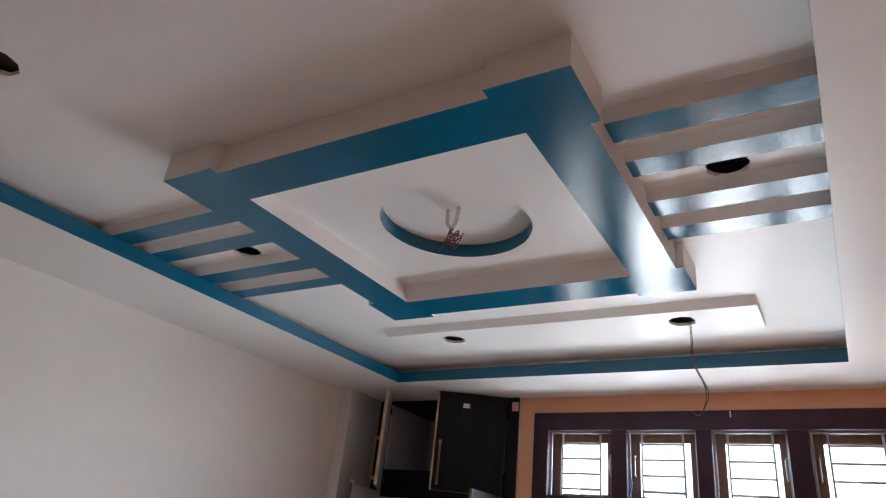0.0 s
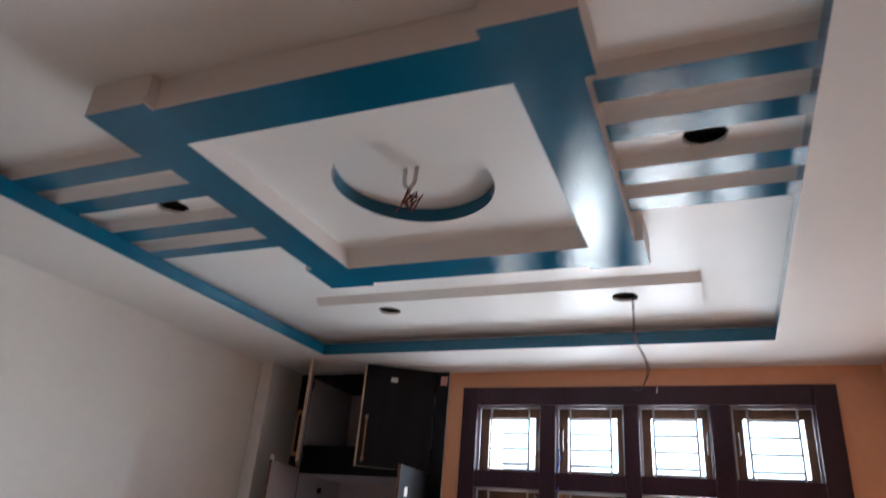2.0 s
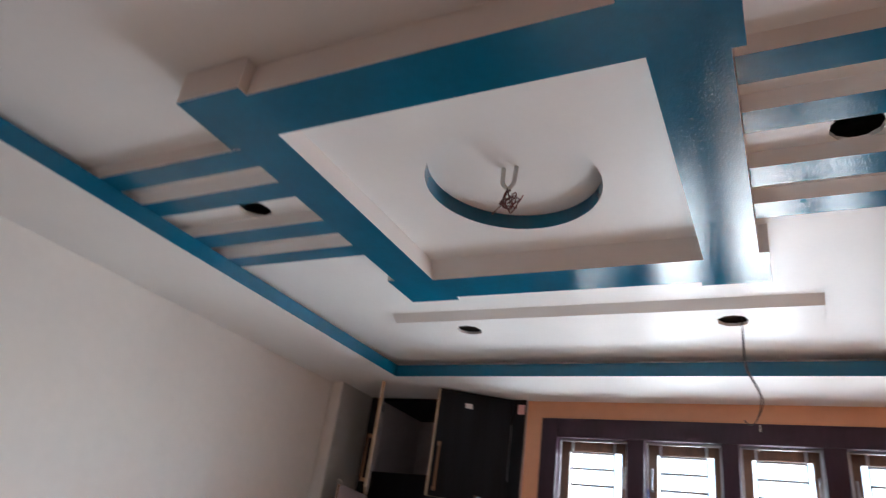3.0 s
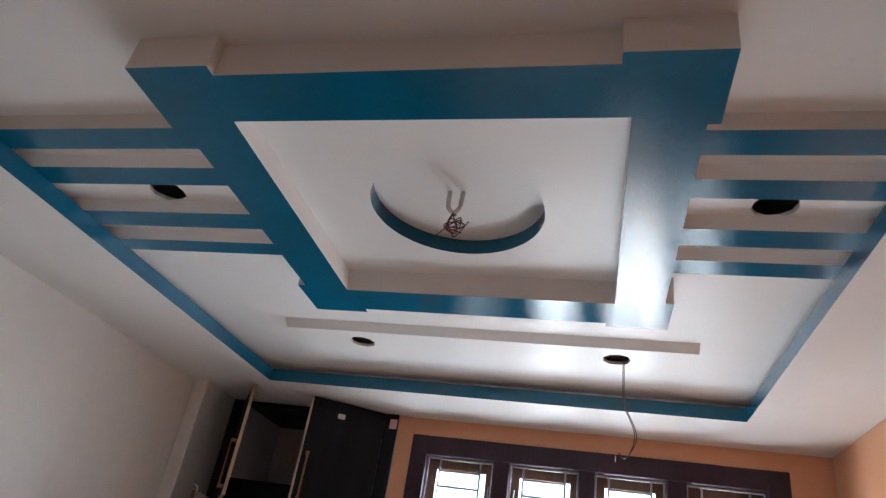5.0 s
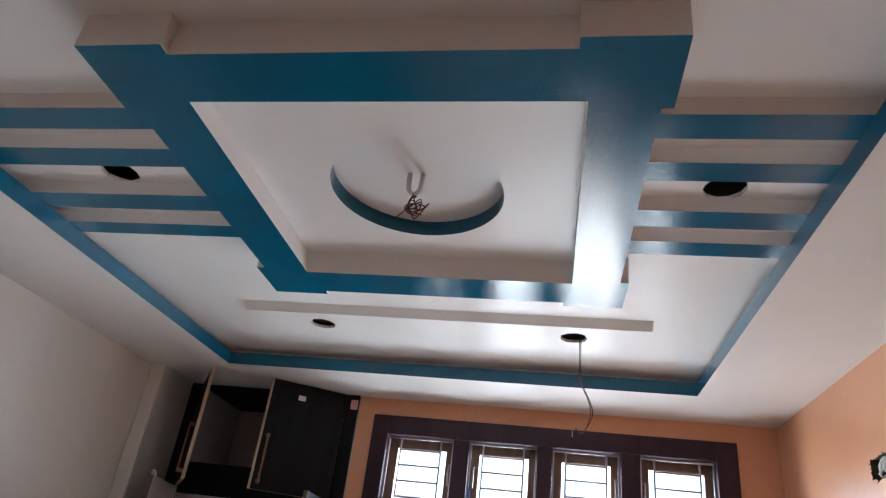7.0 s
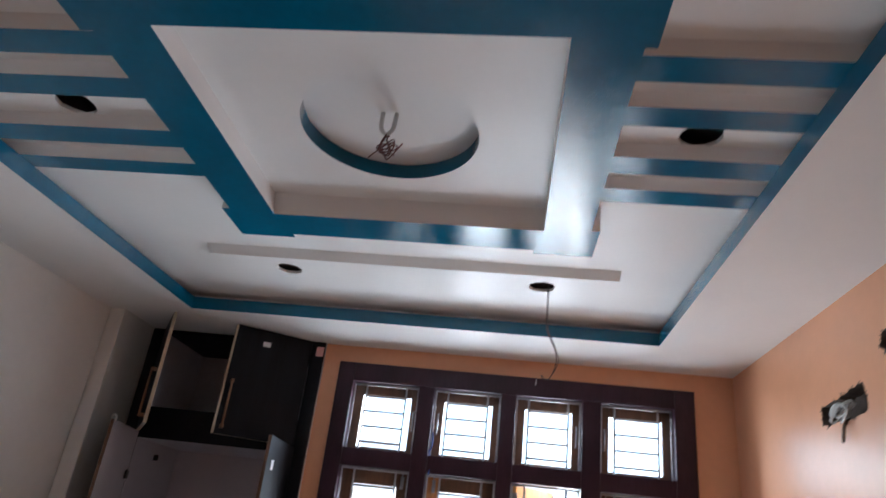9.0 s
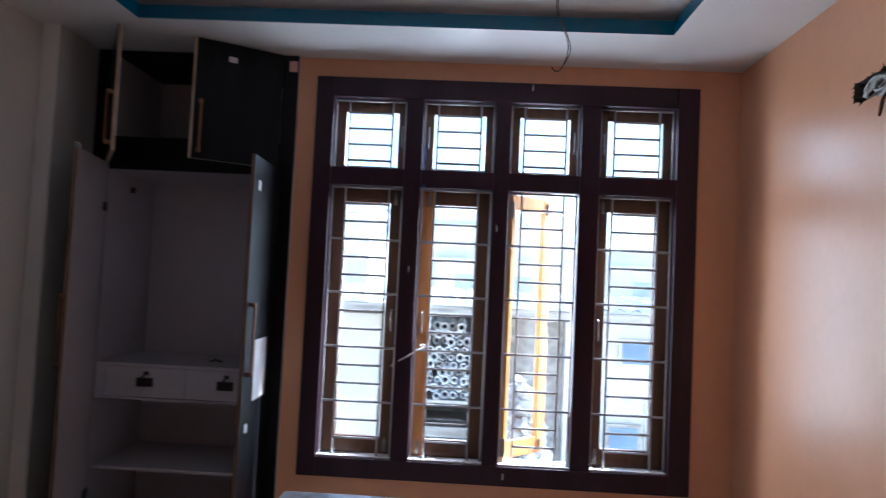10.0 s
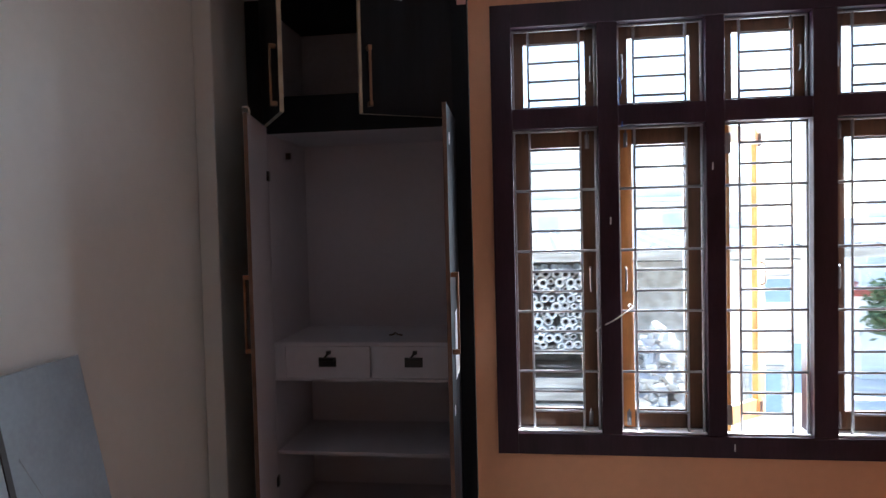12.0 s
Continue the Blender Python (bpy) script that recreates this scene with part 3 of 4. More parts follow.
# linings added over the lilac panels to darken the loft
for v in ((IN0, IN0 + 0.004, WY + 0.014, WY + WD - 0.0165), (IN1 - 0.004, IN1, WY + 0.014, WY + WD - 0.0165), (IN0, IN1, WY + WD - 0.016, WY + WD - 0.0122)):
    part("loft_lining", abox(*v, 2.246, 2.721, 0), LILAC_DIM, ward, "thin lining added to darken the inside of the loft")
part("loft_top", abox(IN0, IN1, WY - 0.010, WY + WD - 0.012, 2.722, 2.746), BLACKLAM, ward)
for k in range(2):
    x0 = IN0 + 0.058 + k * 0.458
    d = part("drawer", abox(x0, x0 + 0.454, WY + 0.012, WY + 0.03, 0.781, 0.947, 0.002), LILAC, ward, "pale drawer front")
    xm, zm = x0 + 0.227 - AX, 0.868 - AZ
    bmq = bmesh.new()
    box(bmq, xm - 0.047, xm + 0.047, 0.002, 0.0119, zm - 0.028, zm + 0.022, 0.003)
    box(bmq, xm - 0.040, xm + 0.040, -0.012, 0.004, zm + 0.004, zm + 0.020, 0.003)
    part("cup_pull", bmq, BLACKPL, d, "black cup pull")
    bmq = tube(bmesh.new(), [(xm - 0.012, 0.0, zm + 0.022), (xm + 0.012, -0.004, zm + 0.052)], 0.006, 8)
    box(bmq, xm - 0.002, xm + 0.020, -0.010, 0.010, zm + 0.04, zm + 0.058, 0.002)
    part("key", bmq, BLACKPL, d, "small dark key in its lock")
bmq = boxed(0, 0.03, 0, 0.012, 0, 0.035, 0.003)
part("rod_bracket", bmq, BLACKPL, ward, "dark hanging-rod bracket", m=Matrix.Translation((IN0 - AX + 0.0, 0.25, 1.955 - AZ)))


def door(name, hinge_x, width, z0, z1, angle, left, edge_mat, handle_z, label, thick=0.018):
    """A hinged door; angle in degrees from shut, opening into the room. Local x runs from the hinge along the door."""
    h = z1 - z0
    sgn = 1 if left else -1
    m = Matrix.Translation((hinge_x - AX, -0.014, z0 - AZ)) @ Matrix.Rotation(radians(-angle if left else angle), 4, 'Z')
    bm = bmesh.new()
    t = thick
    box(bm, 0, sgn * width, -t, 0, 0, h, 0)
    for f in bm.faces:
        f.normal_update()
        n, cmed = f.normal, f.calc_center_median()
        f.material_index = 0 if abs(cmed.y + t) < 1e-4 else (1 if abs(cmed.y) < 1e-4 else 2)
    d = part(name, bm, [BLACKLAM, LILAC, edge_mat], ward, label, m=m)
    xh = sgn * (width - 0.045)
    bq = bmesh.new()
    for zz in handle_z:
        box(bq, xh - 0.010, xh + 0.010, -t - 0.034, -t, zz - z0 - 0.011, zz - z0 + 0.011, 0.003)
    box(bq, xh - 0.006, xh + 0.006, -t - 0.034, -t - 0.024, handle_z[0] - z0, handle_z[1] - z0, 0.002)
    part("handle", bq, COPPER, d, "slim copper bar handle")
    for zz in (0.12 * h, 0.88 * h):
        part("hinge", boxed(sgn * 0.004, sgn * 0.05, 0.0, 0.012, zz - 0.025, zz + 0.025, 0.002), BLACKPL, d, "dark concealed hinge")
    return d


dr = door("door", IN1 - 0.004, 0.480, -0.005, 2.092, 92.0, False, BROWNEDGE, (1.01, 1.35), "tall black door standing open, pale inside")
dl = door("door", IN0 + 0.004, 0.480, -0.005, 2.092, 77.5, True, BROWNEDGE, (1.01, 1.35), "tall black door standing open, pale inside")
lr = door("loft_door", IN1 - 0.004, 0.478, 2.097, 2.742, 32.0, False, EDGE, (2.14, 2.40), "small black loft door ajar with beige edges", 0.020)
ll = door("loft_door", IN0 + 0.004, 0.478, 2.097, 2.742, 58.0, True, EDGE, (2.14, 2.40), "small black loft door open with beige edges", 0.020)
part("lipping", boxed(-0.478, -0.466, -0.0225, -0.0205, 0.0, 0.645, 0), EDGE, lr, "beige edge lipping")
# taped paper and stickers
part("taped_paper", boxed(-0.30, -0.075, -0.0205, -0.0185, 0.86, 1.17, 0), PAPER, dr, "white paper sheet taped to the door")
part("sticker", boxed(-0.40, -0.36, -0.0205, -0.0185, 1.93, 1.98, 0), PAPER, dr, "small white sticker")
part("sticker", boxed(-0.40, -0.36, -0.0205, -0.0185, 0.72, 0.76, 0), PAPER, dr, "small white sticker")
part("sticker", boxed(-0.30, -0.255, -0.0225, -0.0205, 0.545, 0.575, 0), PAPER, lr, "small white sticker")
part("sticker", abox(WX1 - 0.05, WX1 - 0.004, WY - 0.015, WY - 0.0125, 2.655, 2.715, 0), PINKP, ward, "small pink sticker")


part("wire_hook", tube(bmesh.new(), smooth_path([(0.455, -0.02, 2.085), (0.462, -0.022, 2.115), (0.476, -0.01, 2.122), (0.488, 0.01, 2.112), (0.490, 0.012, 2.085)], 4), 0.004, 6), PVC, dl, "white wire hook over the door")
peg = bmesh.new()
tube(peg, smooth_path([(-0.035, 0.0, 0.006), (-0.012, 0.0, 0.009), (0.0, 0.0, 0.018), (0.014, 0.0, 0.009), (0.04, 0.0, 0.006)], 4), 0.005, 6)
single("clothes_peg", peg, CARD, "small brown clip lying on the drawer top", "clip", m=Matrix.Translation((-3.16, WY + 0.20, 0.969)))
for x, z in ((-1.46, 0.44), (-1.55, 1.80), (-1.38, 2.60), (-2.03, 1.55)):
    part("paint_drip", tube(bmesh.new(), [(x - OX, YF + 0.0015 - OY, z - OZ), (x - OX + 0.001, YF + 0.0015 - OY, z - OZ + 0.035)], 0.003, 6), PAPER, window, "small white paint drip")
part("blue_cord", tube(bmesh.new(), smooth_path([(-1.975 - OX, YG - 0.012 - OY, 2.27 - OZ), (-1.968 - OX, YG - 0.02 - OY, 2.20 - OZ), (-1.982 - OX, YG - 0.02 - OY, 2.15 - OZ), (-1.965 - OX, YG - 0.03 - OY, 2.09 - OZ), (-1.97 - OX, YG - 0.06 - OY, 2.02 - OZ)], 4), 0.0035, 6), BLUEW, window, "blue cord tied to the grille")

# ---- things at the ceiling ----
hook = thing("chandelier_hook", "white U-shaped conduit hook with coiled dark wire ends", "ceiling hook", CC[0] - 0.005, CC[1] - 0.02, RZ)
part("conduit", tube(bmesh.new(), smooth_path([(-0.021, 0, 0.0), (-0.021, 0, -0.035), (-0.018, 0, -0.062), (0, 0, -0.080), (0.018, 0, -0.062), (0.021, 0, -0.035), (0.023, 0, 0.0)], 5), 0.0075, 10), PVC, hook)
rng = random.Random(11)
TAILS = ((-0.046, 0.004, -0.166), (0.056, 0.0, -0.112), (0.034, 0.012, -0.150), (-0.020, -0.012, -0.142))
for k, tail in enumerate(TAILS):
    tilt, a, b = rng.uniform(0, 3.1), rng.uniform(0.026, 0.035), rng.uniform(0.012, 0.022)
    cx, cz, lean_y = rng.uniform(-0.002, 0.014), -0.118 + rng.uniform(-0.008, 0.006), rng.uniform(-0.5, 0.5)
    pts = [(rng.uniform(-0.006, 0.006), rng.uniform(-0.006, 0.006), -0.082)]
    for j in range(9 + 3 * (k % 2)):
        q = 0.75 * j + k
        u, w = a * math.cos(q), b * math.sin(q)
        pts.append((cx + u * math.cos(tilt) - w * math.sin(tilt), lean_y * w + 0.002 * j, cz + u * math.sin(tilt) + w * math.cos(tilt)))
    pts.append(tail)
    part("wire_end", tube(bmesh.new(), smooth_path(pts, 4), 0.0022, 6), WIRER, hook, "dark red wire end")
# hanging feed wire from the lamp cut-out
hang = thing("hanging_cable", "dark twin wire hanging from a ceiling cut-out", "cable", -1.386, 4.50, SLABZ)
for dx, seed in ((0.0, 1), (0.006, 2)):
    part("wire", tube(bmesh.new(), smooth_path([(dx, 0, 0.03), (dx, 0, -0.10), (0.004 + dx, 0, -0.20), (0.045 + dx, -0.005, -0.30), (0.052 + dx * 1.5, -0.005, -0.36), (0.030, 0, -0.425), (0.005 + dx, 0, -0.44), (-0.012, 0, -0.42 - dx)], 6), 0.0021, 6), WIREB, hang)

# wiring in the broken hole of the side wall
bundle = thing("wire_bundle", "grey looped wires stuffed in a broken wall hole", "wire bundle", X_R, 4.24, 2.303)
rng = random.Random(23)
for k in range(8):
    pts = []
    cy, cz = rng.uniform(-0.07, 0.09), rng.uniform(-0.012, 0.012)
    ry, rz2, tilt = rng.uniform(0.035, 0.07), rng.uniform(0.020, 0.036), rng.uniform(-0.5, 0.9)
    for j in range(12):
        a = 2 * math.pi * j / 9 + k
        u, w = ry * math.cos(a), rz2 * math.sin(a)
        pts.append((0.010 - 0.032 * abs(math.sin(a * 0.5 + k)), cy + u * math.cos(tilt) - w * math.sin(tilt), cz - u * math.sin(tilt) * 0.5 + w * math.cos(tilt)))
    part("wire", tube(bmesh.new(), smooth_path(pts, 3), 0.0052, 6), WIREG, bundle)
part("wire_tail", tube(bmesh.new(), smooth_path([(0.01, 0.0, -0.03), (-0.015, -0.005, -0.06), (-0.02, 0.005, -0.115), (-0.018, -0.014, -0.06)], 4), 0.006, 6), CARD, bundle, "brown wire tail")


# ---- loose things on the floor ----
board = thing("leaning_board", "blue-grey laminate board leaning on the side wall", "board", -3.72, 4.06, FLOOR)
bm = bmesh.new()
lean = math.atan2(0.255, 1.24)
box(bm, 0, 0.018, -0.20, 0.19, 0, 1.268, 0.003)
part("panel", bm, BOARDM, board, m=Matrix.Rotation(-lean, 4, 'Y'))
part("scratch", tube(bmesh.new(), smooth_path([(0.0185, -0.15, 1.02), (0.0185, -0.10, 0.90), (0.0185, -0.065, 0.80), (0.0185, -0.05, 0.72)], 4), 0.0009, 5), TIN, board, "pale scratch", m=Matrix.Rotation(-lean, 4, 'Y'))
board2 = thing("leaning_board", "shiny grey laminate board with a dark edge leaning beside another", "board", -3.705, 3.62, FLOOR)
part("panel", boxed(0, 0.018, -0.22, 0.215, 0, 1.262, 0.003), BOARDM, board2, m=Matrix.Rotation(-lean, 4, 'Y'))
part("edge_strip", boxed(-0.001, 0.020, 0.216, 0.238, 0, 1.262, 0.002), DARKW, board2, "dark edge strip", m=Matrix.Rotation(-lean, 4, 'Y'))
plate = thing("switch_box", "black open switch-box frame on the off-white wall", "switch box", -4.0135, 3.90, 1.272, -2.39)
for nm, v in (("frame_side", (-0.066, -0.050, -0.058, 0.058)), ("frame_side", (0.050, 0.066, -0.058, 0.058)), ("frame_side", (-0.0495, 0.0495, -0.058, -0.040)), ("frame_side", (-0.0495, 0.0495, 0.040, 0.058))):
    part(nm, boxed(0.0, 0.008, v[0], v[1], v[2], v[3], 0.001), BLACKPL, plate)
for yy in (-0.058, 0.058):
    for zz in (-0.049, 0.049):
        part("screw", boxed(0.008, 0.010, yy - 0.003, yy + 0.003, zz - 0.003, zz + 0.003, 0.0005), HINGE, plate)


def trestle(x0, x1, y0, y1, top, label, seed):
    """A painter's stand: a rounded board on four splayed legs tied by rails, its top crusted with dried paint."""
    rr = random.Random(seed)
    t = thing("work_stand", label, "work stand", (x0 + x1) / 2, (y0 + y1) / 2, FLOOR, group="painter's stands")
    w, d, h = (x1 - x0) / 2, (y1 - y0) / 2, top - FLOOR
    part("top_board", boxed(-w, w, -d, d, h - 0.035, h, 0.008), WRAP, t, "paint-crusted pale board")
    for sx in (-1, 1):
        for sy in (-1, 1):
            bm = bmesh.new()
            box(bm, -0.018, 0.018, -0.018, 0.018, 0, h - 0.035, 0.003)
            for v in bm.verts:
                k = 1 - v.co.z / (h - 0.035)
                v.co.x += sx * (w - 0.03 + 0.02 * k)
                v.co.y += sy * (d - 0.04 + 0.05 * k)
            part("leg", bm, TIMBER, t)
        part("rail", boxed(sx * (w - 0.03) - 0.010, sx * (w - 0.03) + 0.010, -d + 0.04, d - 0.04, h * 0.35, h * 0.35 + 0.04, 0.003), TIMBER, t)
    for k in range(34):
        bm = bmesh.new()
        r = rr.uniform(0.003, 0.010)
        bmesh.ops.create_icosphere(bm, subdivisions=1, radius=r, matrix=pose(rr.uniform(-w + 0.012, w - 0.012), rr.uniform(0, d - 0.012), h, 0, 0, rr.uniform(0, 90)) @ Matrix.Diagonal((1.0, rr.uniform(0.5, 1.6), 0.3, 1)))
        part("paint_drop", bm, PAPER if k % 4 else CARD, t)
    return t


trestle(-2.223, -1.850, 3.16, 3.825, 0.866, "pale paint-spattered work stand with a rounded board", 3)
trestle(-1.838, -1.685, 3.16, 3.730, 0.845, "narrow lower paint-spattered work stand", 4)

carton = thing("carton", "narrow open brown carton with bent dark flaps", "cardboard box", -3.632, 3.94, FLOOR, 30)
for nm, v in (("side", (-0.08, -0.075, -0.075, 0.075)), ("side", (0.075, 0.08, -0.075, 0.075)), ("side", (-0.0745, 0.0745, -0.075, -0.07)), ("side", (-0.0745, 0.0745, 0.07, 0.075))):
    part(nm, boxed(*v, 0, 0.61, 0.001), CARD, carton)
part("base", boxed(-0.0745, 0.0745, -0.069, 0.069, 0.0, 0.006, 0.001), CARD, carton)
fl = part("flap", boxed(-0.072, 0.072, 0.0, 0.004, 0.0, 0.12, 0.001), CARD, carton, m=Matrix.Translation((0, 0.078, 0.605)) @ Matrix.Rotation(radians(-38), 4, 'X') @ Matrix.Rotation(radians(-14), 4, 'Y'))
part("tape", boxed(-0.045, -0.022, -0.002, -0.0005, 0.0, 0.12, 0), CARDL, fl, "pale tape strip")
part("flap", boxed(-0.072, 0.072, 0.0, 0.004, 0.0, 0.08, 0.001), CARD, carton, m=Matrix.Translation((0, -0.082, 0.605)) @ Matrix.Rotation(radians(48), 4, 'X'))


# ---- outside ----
GZ = -3.3
bm = bmesh.new()
bmesh.ops.create_grid(bm, x_segments=40, y_segments=40, size=400, matrix=Matrix.Translation((0, 0, GZ)))
single("ground", bm, GROUND, "dusty pale ground of the neighbourhood", "ground", kind="structure")


def house(x, y, w, d, h, material, label, rows, cols, rz=0.0, roofing=None):
    t = thing("house", label, "house", x, y, GZ, rz)
    part("wall", boxed(-w / 2, w / 2, -d / 2, d / 2, 0, h, 0.02), material, t)
    part("roof", boxed(-w / 2 - 0.3, w / 2 + 0.3, -d / 2 - 0.3, d / 2 + 0.3, h, h + 0.18, 0.02), roofing or FARW, t)
    part("parapet", boxed(-w / 2, w / 2, -d / 2, -d / 2 + 0.15, h + 0.18, h + 0.9, 0.02), material, t)
    for r in range(rows):
        for k in range(cols):
            cx = -w / 2 + w * (k + 0.5) / cols
            z0 = 0.9 + r * 3.0
            wd = part("window", boxed(cx - 0.55, cx + 0.55, -d / 2 - 0.05, -d / 2 + 0.02, z0, z0 + 1.3, 0.01), FARW, t, "pale window surround")
            part("pane", boxed(cx - 0.45, cx + 0.45, -d / 2 - 0.06, -d / 2 - 0.03, z0 + 0.1, z0 + 1.2, 0), SKYGLASS, wd)
    return t


house(-9.0, 24.0, 9, 7, 6.6, FARW, "two-storey pale plastered house with a parapet", 2, 4)
house(2.0, 34.0, 10, 8, 5.6, FARY, "cream plastered house far down the street", 2, 4)
house(13.0, 27.0, 9, 8, 4.6, FARW, "low white house with dark windows", 1, 4, -12)
house(9.6, 25.0, 5, 4, 2.5, FARW, "low white house with a faded red roof", 1, 2, 0.0, REDM)
house(-2.0, 45.0, 12, 8, 8.0, FARW, "tall pale house on the far side", 2, 5)

shed = thing("storage_shed", "grey block shed with a corrugated roof and racks of pipes", "shed", -2.6, 11.2, GZ)
part("wall", boxed(-4.0, 4.3, 2.6, 2.8, 0, 4.3, 0.01), STONEW, shed)
part("wall", boxed(-4.0, -3.85, 0, 2.6, 0, 4.3, 0.01), STONEW, shed)
part("wall", boxed(1.42, 2.35, 0.3, 2.599, 0, 4.3, 0.01), STONEW, shed, "grey block wall")
part("wall", boxed(2.352, 4.3, 0.2, 2.599, 0, 4.3, 0.01), FARW, shed, "whitewashed wall")
sw = part("window", boxed(2.95, 3.45, 0.14, 0.199, 2.2, 2.9, 0.005), TIMBER, shed, "small grey window frame")
part("pane", boxed(3.0, 3.4, 0.128, 0.139, 2.25, 2.85, 0), BLUEGLASS, sw)
for wx0, wx1, wz0, wz1 in ((3.15, 3.55, 3.75, 4.05), (3.55, 3.95, 2.55, 3.20)):
    sw = part("window", boxed(wx0 - 0.04, wx1 + 0.04, 0.14, 0.199, wz0 - 0.04, wz1 + 0.04, 0.005), FARW, shed, "pale window surround")
    part("pane", boxed(wx0, wx1, 0.128, 0.139, wz0, wz1, 0), BLUEGLASS, sw)
part("drain_pipe", tube(bmesh.new(), [(1.38, -0.25, 0), (1.38, -0.25, 3.2), (1.37, -0.25, 3.95)], 0.06, 10), PIPEM, shed, "pale upright pipe")
part("wall", boxed(-3.84, -0.27, -0.05, 0.15, 0, 4.3, 0.01), FARY, shed, "cream plastered wall")
for px in (-0.20,):
    part("post", boxed(px - 0.06, px + 0.06, -0.1, 0.02, 0, 4.46, 0.01), TIMBER, shed)
bm = bmesh.new()
nx = 150
vs = [[bm.verts.new((-4.3 + 8.9 * i / nx, yy, zz + 0.03 * math.cos(i * 1.7))) for yy, zz in ((-0.55, 4.52), (3.1, 4.66))] for i in range(nx + 1)]
for a, b in zip(vs, vs[1:]):
    bm.faces.new((a[0], b[0], b[1], a[1]))
part("roof", bm, TIN, shed, "corrugated grey sheet roof")
part("beam", boxed(-4.2, 4.4, -0.5, -0.38, 4.36, 4.47, 0.01), TIMBER, shed)
for zz in (2.55, 3.12):
    part("rack_board", boxed(-0.26, 1.4, 0.05, 2.2, zz - 0.05, zz, 0.01), TIMBER, shed)
for zz in (1.45, 1.62, 1.80, 2.02, 2.25, 2.45, 2.62):
    part("plank", boxed(-0.13, 1.38, -0.02, 0.04, zz, zz + 0.14, 0.005), TIMBER, shed)
rng = random.Random(7)
for zz0 in (3.12,):
    for row in range(10):
        for k in range(35):
            r = rng.choice((0.045, 0.055, 0.065))
            x = -2.4 + k * 0.118 + rng.uniform(-0.02, 0.02) + (row % 2) * 0.06
            z = zz0 + 0.065 + row * 0.108
            if rng.random() < 0.12 or z > (4.28 if x < 0.9 else 3.95) or x > 1.33 or x < -0.12:
                continue
            bm = bmesh.new()
            y0 = rng.uniform(-0.05, 0.2)
            n = 10
            rings = []
            for rr2, yy in ((r, 1.4), (r, y0), (r * 0.62, y0), (r * 0.62, y0 + 0.12)):
                rings.append([bm.verts.new((rr2 * math.cos(2 * math.pi * q / n), yy, rr2 * math.sin(2 * math.pi * q / n))) for q in range(n)])
            for ra, rb in zip(rings, rings[1:]):
                for q in range(n):
                    bm.faces.new((ra[q], ra[(q + 1) % n], rb[(q + 1) % n], rb[q]))
            # disc closing the bore, near-black in place of the shade inside the pipe
            f = bm.faces.new(rings[-1])
            f.material_index = 1
            part("pipe", bm, [PIPEM, PIPE_SHADE], shed, m=Matrix.Translation((x, 0.0, z)))
# rubble heap beside the shed: many broken stones on a mound
rng = random.Random(9)
vs, fs = [], []
for k in range(1100):
    a, rr2 = rng.uniform(0, 6.28), rng.random() ** 0.55
    x, y = 0.85 * rr2 * math.cos(a), 0.9 * rr2 * math.sin(a)
    z = 3.55 * (1 - rr2 ** 1.6) * rng.uniform(0.93, 1.03)
    size = rng.uniform(0.05, 0.15)
    turn = pose(x, y, z, rng.uniform(0, 90), rng.uniform(0, 90), rng.uniform(0, 90))
    i = len(vs)
    for cx in (-1, 1):
        for cy in (-1, 1):
            for cz in (-1, 1):
                vs.append(turn @ Vector((cx * size * rng.uniform(0.55, 1.0), cy * size * rng.uniform(0.4, 0.8), cz * size * rng.uniform(0.25, 0.55))))
    fs += [(i, i + 1, i + 3, i + 2), (i + 4, i + 6, i + 7, i + 5), (i, i + 4, i + 5, i + 1), (i + 2, i + 3, i + 7, i + 6), (i, i + 2, i + 6, i + 4), (i + 1, i + 5, i + 7, i + 3)]
me = bpy.data.meshes.new("rubble_heap")
me.from_pydata(vs, [], fs)
me.materials.append(RUBBLE)
heap = new("rubble_heap", me)
heap.matrix_world = pose(-1.0, 9.95, GZ)
tagged(heap, "heap of broken grey stones beside the shed", "rubble", kind="stuff")


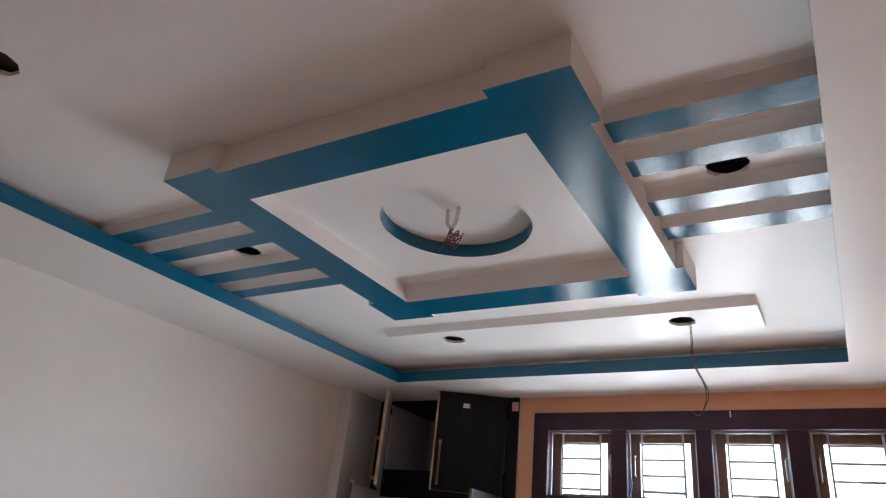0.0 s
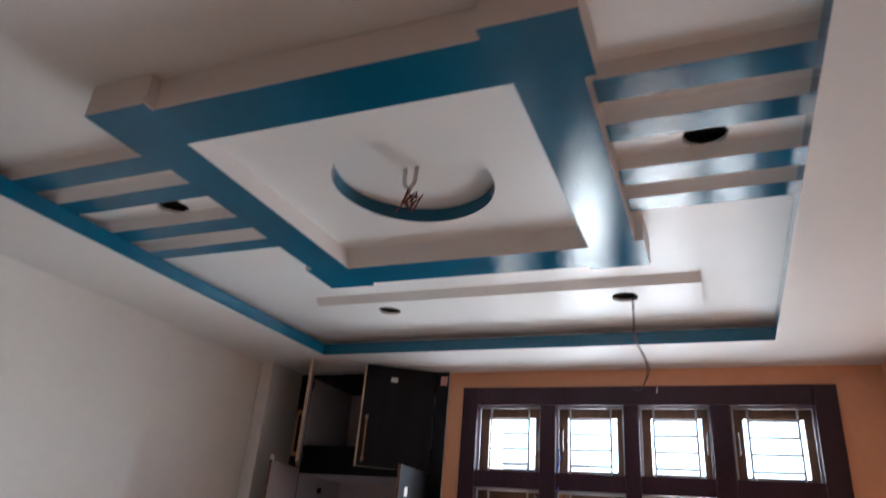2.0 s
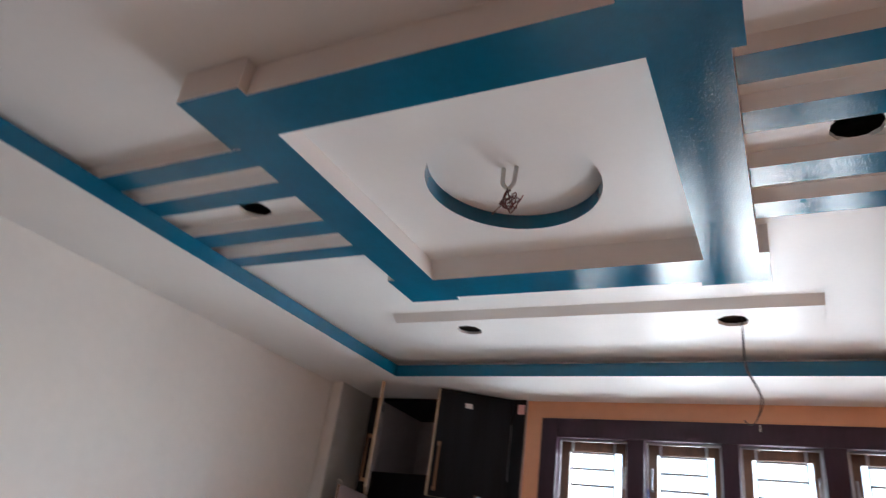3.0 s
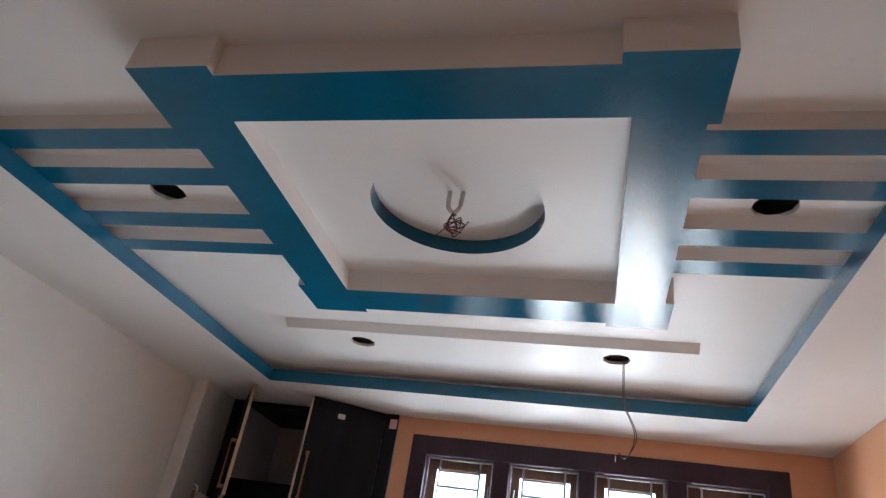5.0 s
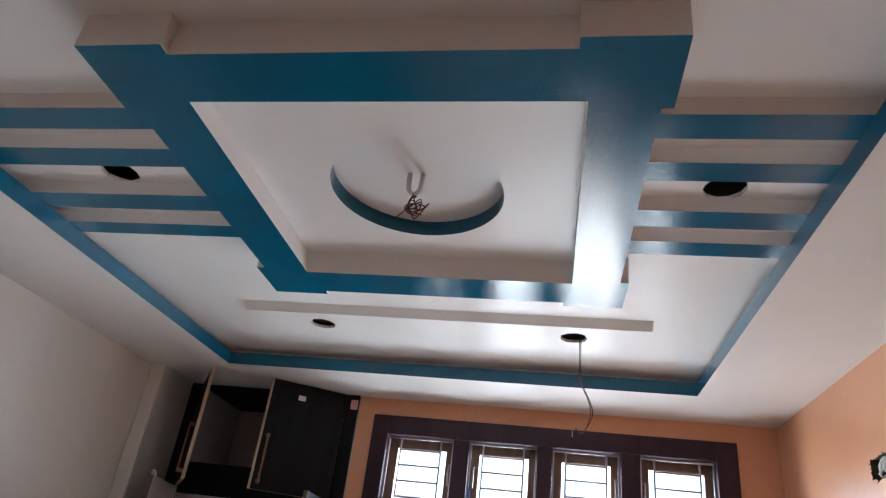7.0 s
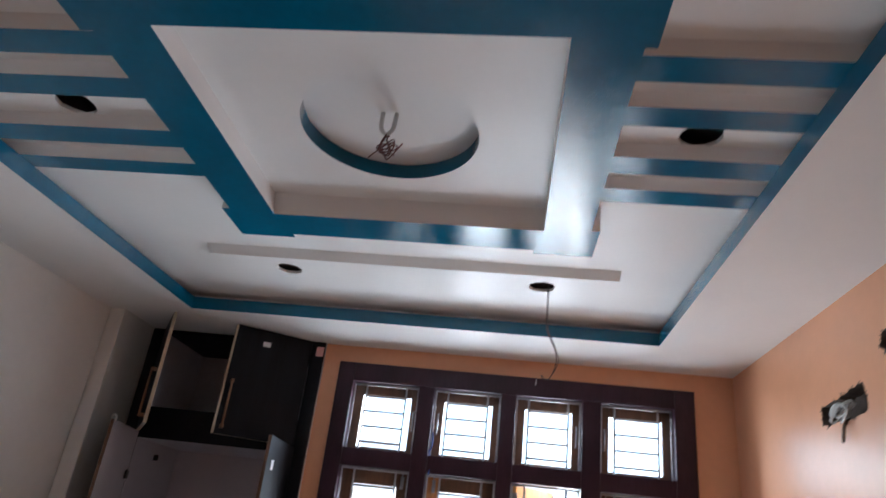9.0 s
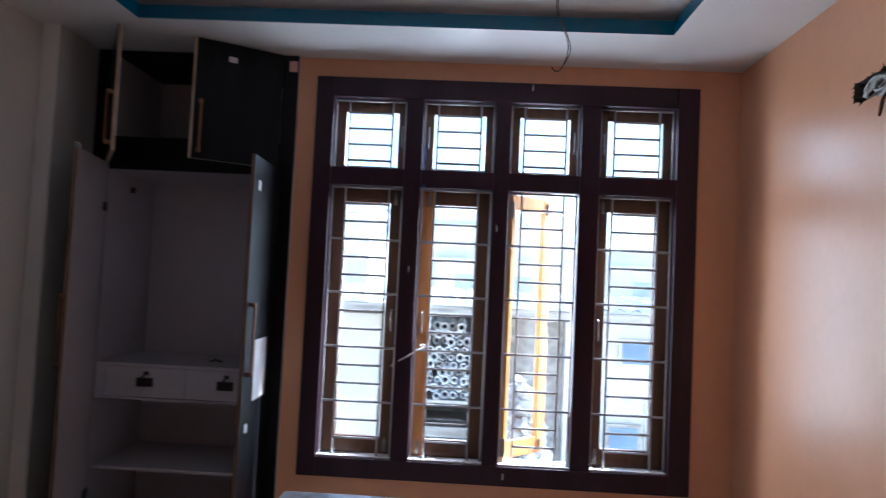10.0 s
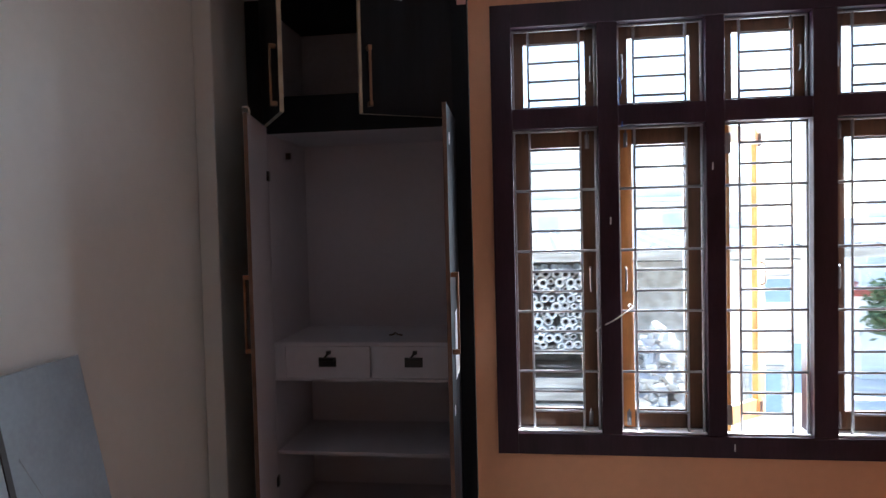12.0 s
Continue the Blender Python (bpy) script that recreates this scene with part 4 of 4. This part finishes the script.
def tree(x, y, h, seed):
    rr = random.Random(seed)
    t = thing("tree", "leafy green tree beside the street", "tree", x, y, GZ)
    bm = tube(bmesh.new(), [(0, 0, 0), (0.05, 0, h * 0.3), (0, 0.05, h * 0.6)], 0.13, 8)
    tips = []
    for k in range(9):
        a = rr.uniform(0, 6.28)
        tip = Vector((math.cos(a) * h * 0.25, math.sin(a) * h * 0.25, h * rr.uniform(0.6, 0.98)))
        tube(bm, [(0, 0.03, h * rr.uniform(0.35, 0.58)), tip * 0.6 + Vector((0, 0, h * 0.25)), tip], 0.04, 6)
        tips.append(tip)
    part("trunk", bm, BARK, t)
    vs, fs = [], []
    for k in range(2600):
        tip = rr.choice(tips)
        c2 = tip + Vector((rr.gauss(0, 0.30), rr.gauss(0, 0.30), rr.gauss(0, 0.26))) * h * 0.25
        u = Vector((rr.uniform(-1, 1), rr.uniform(-1, 1), rr.uniform(-1, 1))).normalized() * 0.11
        v = u.cross(Vector((rr.uniform(-1, 1), rr.uniform(-1, 1), rr.uniform(-1, 1)))).normalized() * 0.05
        i = len(vs)
        vs += [c2 - u, c2 + v, c2 + u, c2 - v]
        fs.append((i, i + 1, i + 2, i + 3))
    me = bpy.data.meshes.new("crown")
    me.from_pydata(vs, [], fs)
    me.materials.append(LEAF)
    ob = new("crown", me)
    ob.parent = t


tree(7.6, 21.0, 2.9, 2)

# ---- floor tiles ----
TS = 0.60
tile_mesh = {}
for i in range(7):
    for j in range(11):
        x0, y0 = -4.25 + i * TS, Y_B + j * TS
        x1, y1 = min(x0 + TS, X_R), min(y0 + TS, 5.52)
        if x1 - x0 < 0.02 or y1 - y0 < 0.02:
            continue
        key = (round(x1 - x0, 3), round(y1 - y0, 3))
        if key not in tile_mesh:
            bm = boxed(0.0015, key[0] - 0.0015, 0.0015, key[1] - 0.0015, -0.010, 0.0, 0.001)
            ob = part("tile", bm, FLOORM, floor)
            tile_mesh[key] = ob.data
        else:
            ob = new("tile", tile_mesh[key])
            ob.parent = floor
        ob.matrix_parent_inverse = Matrix()
        ob.matrix_local = Matrix.Translation((x0, y0, FLOOR))
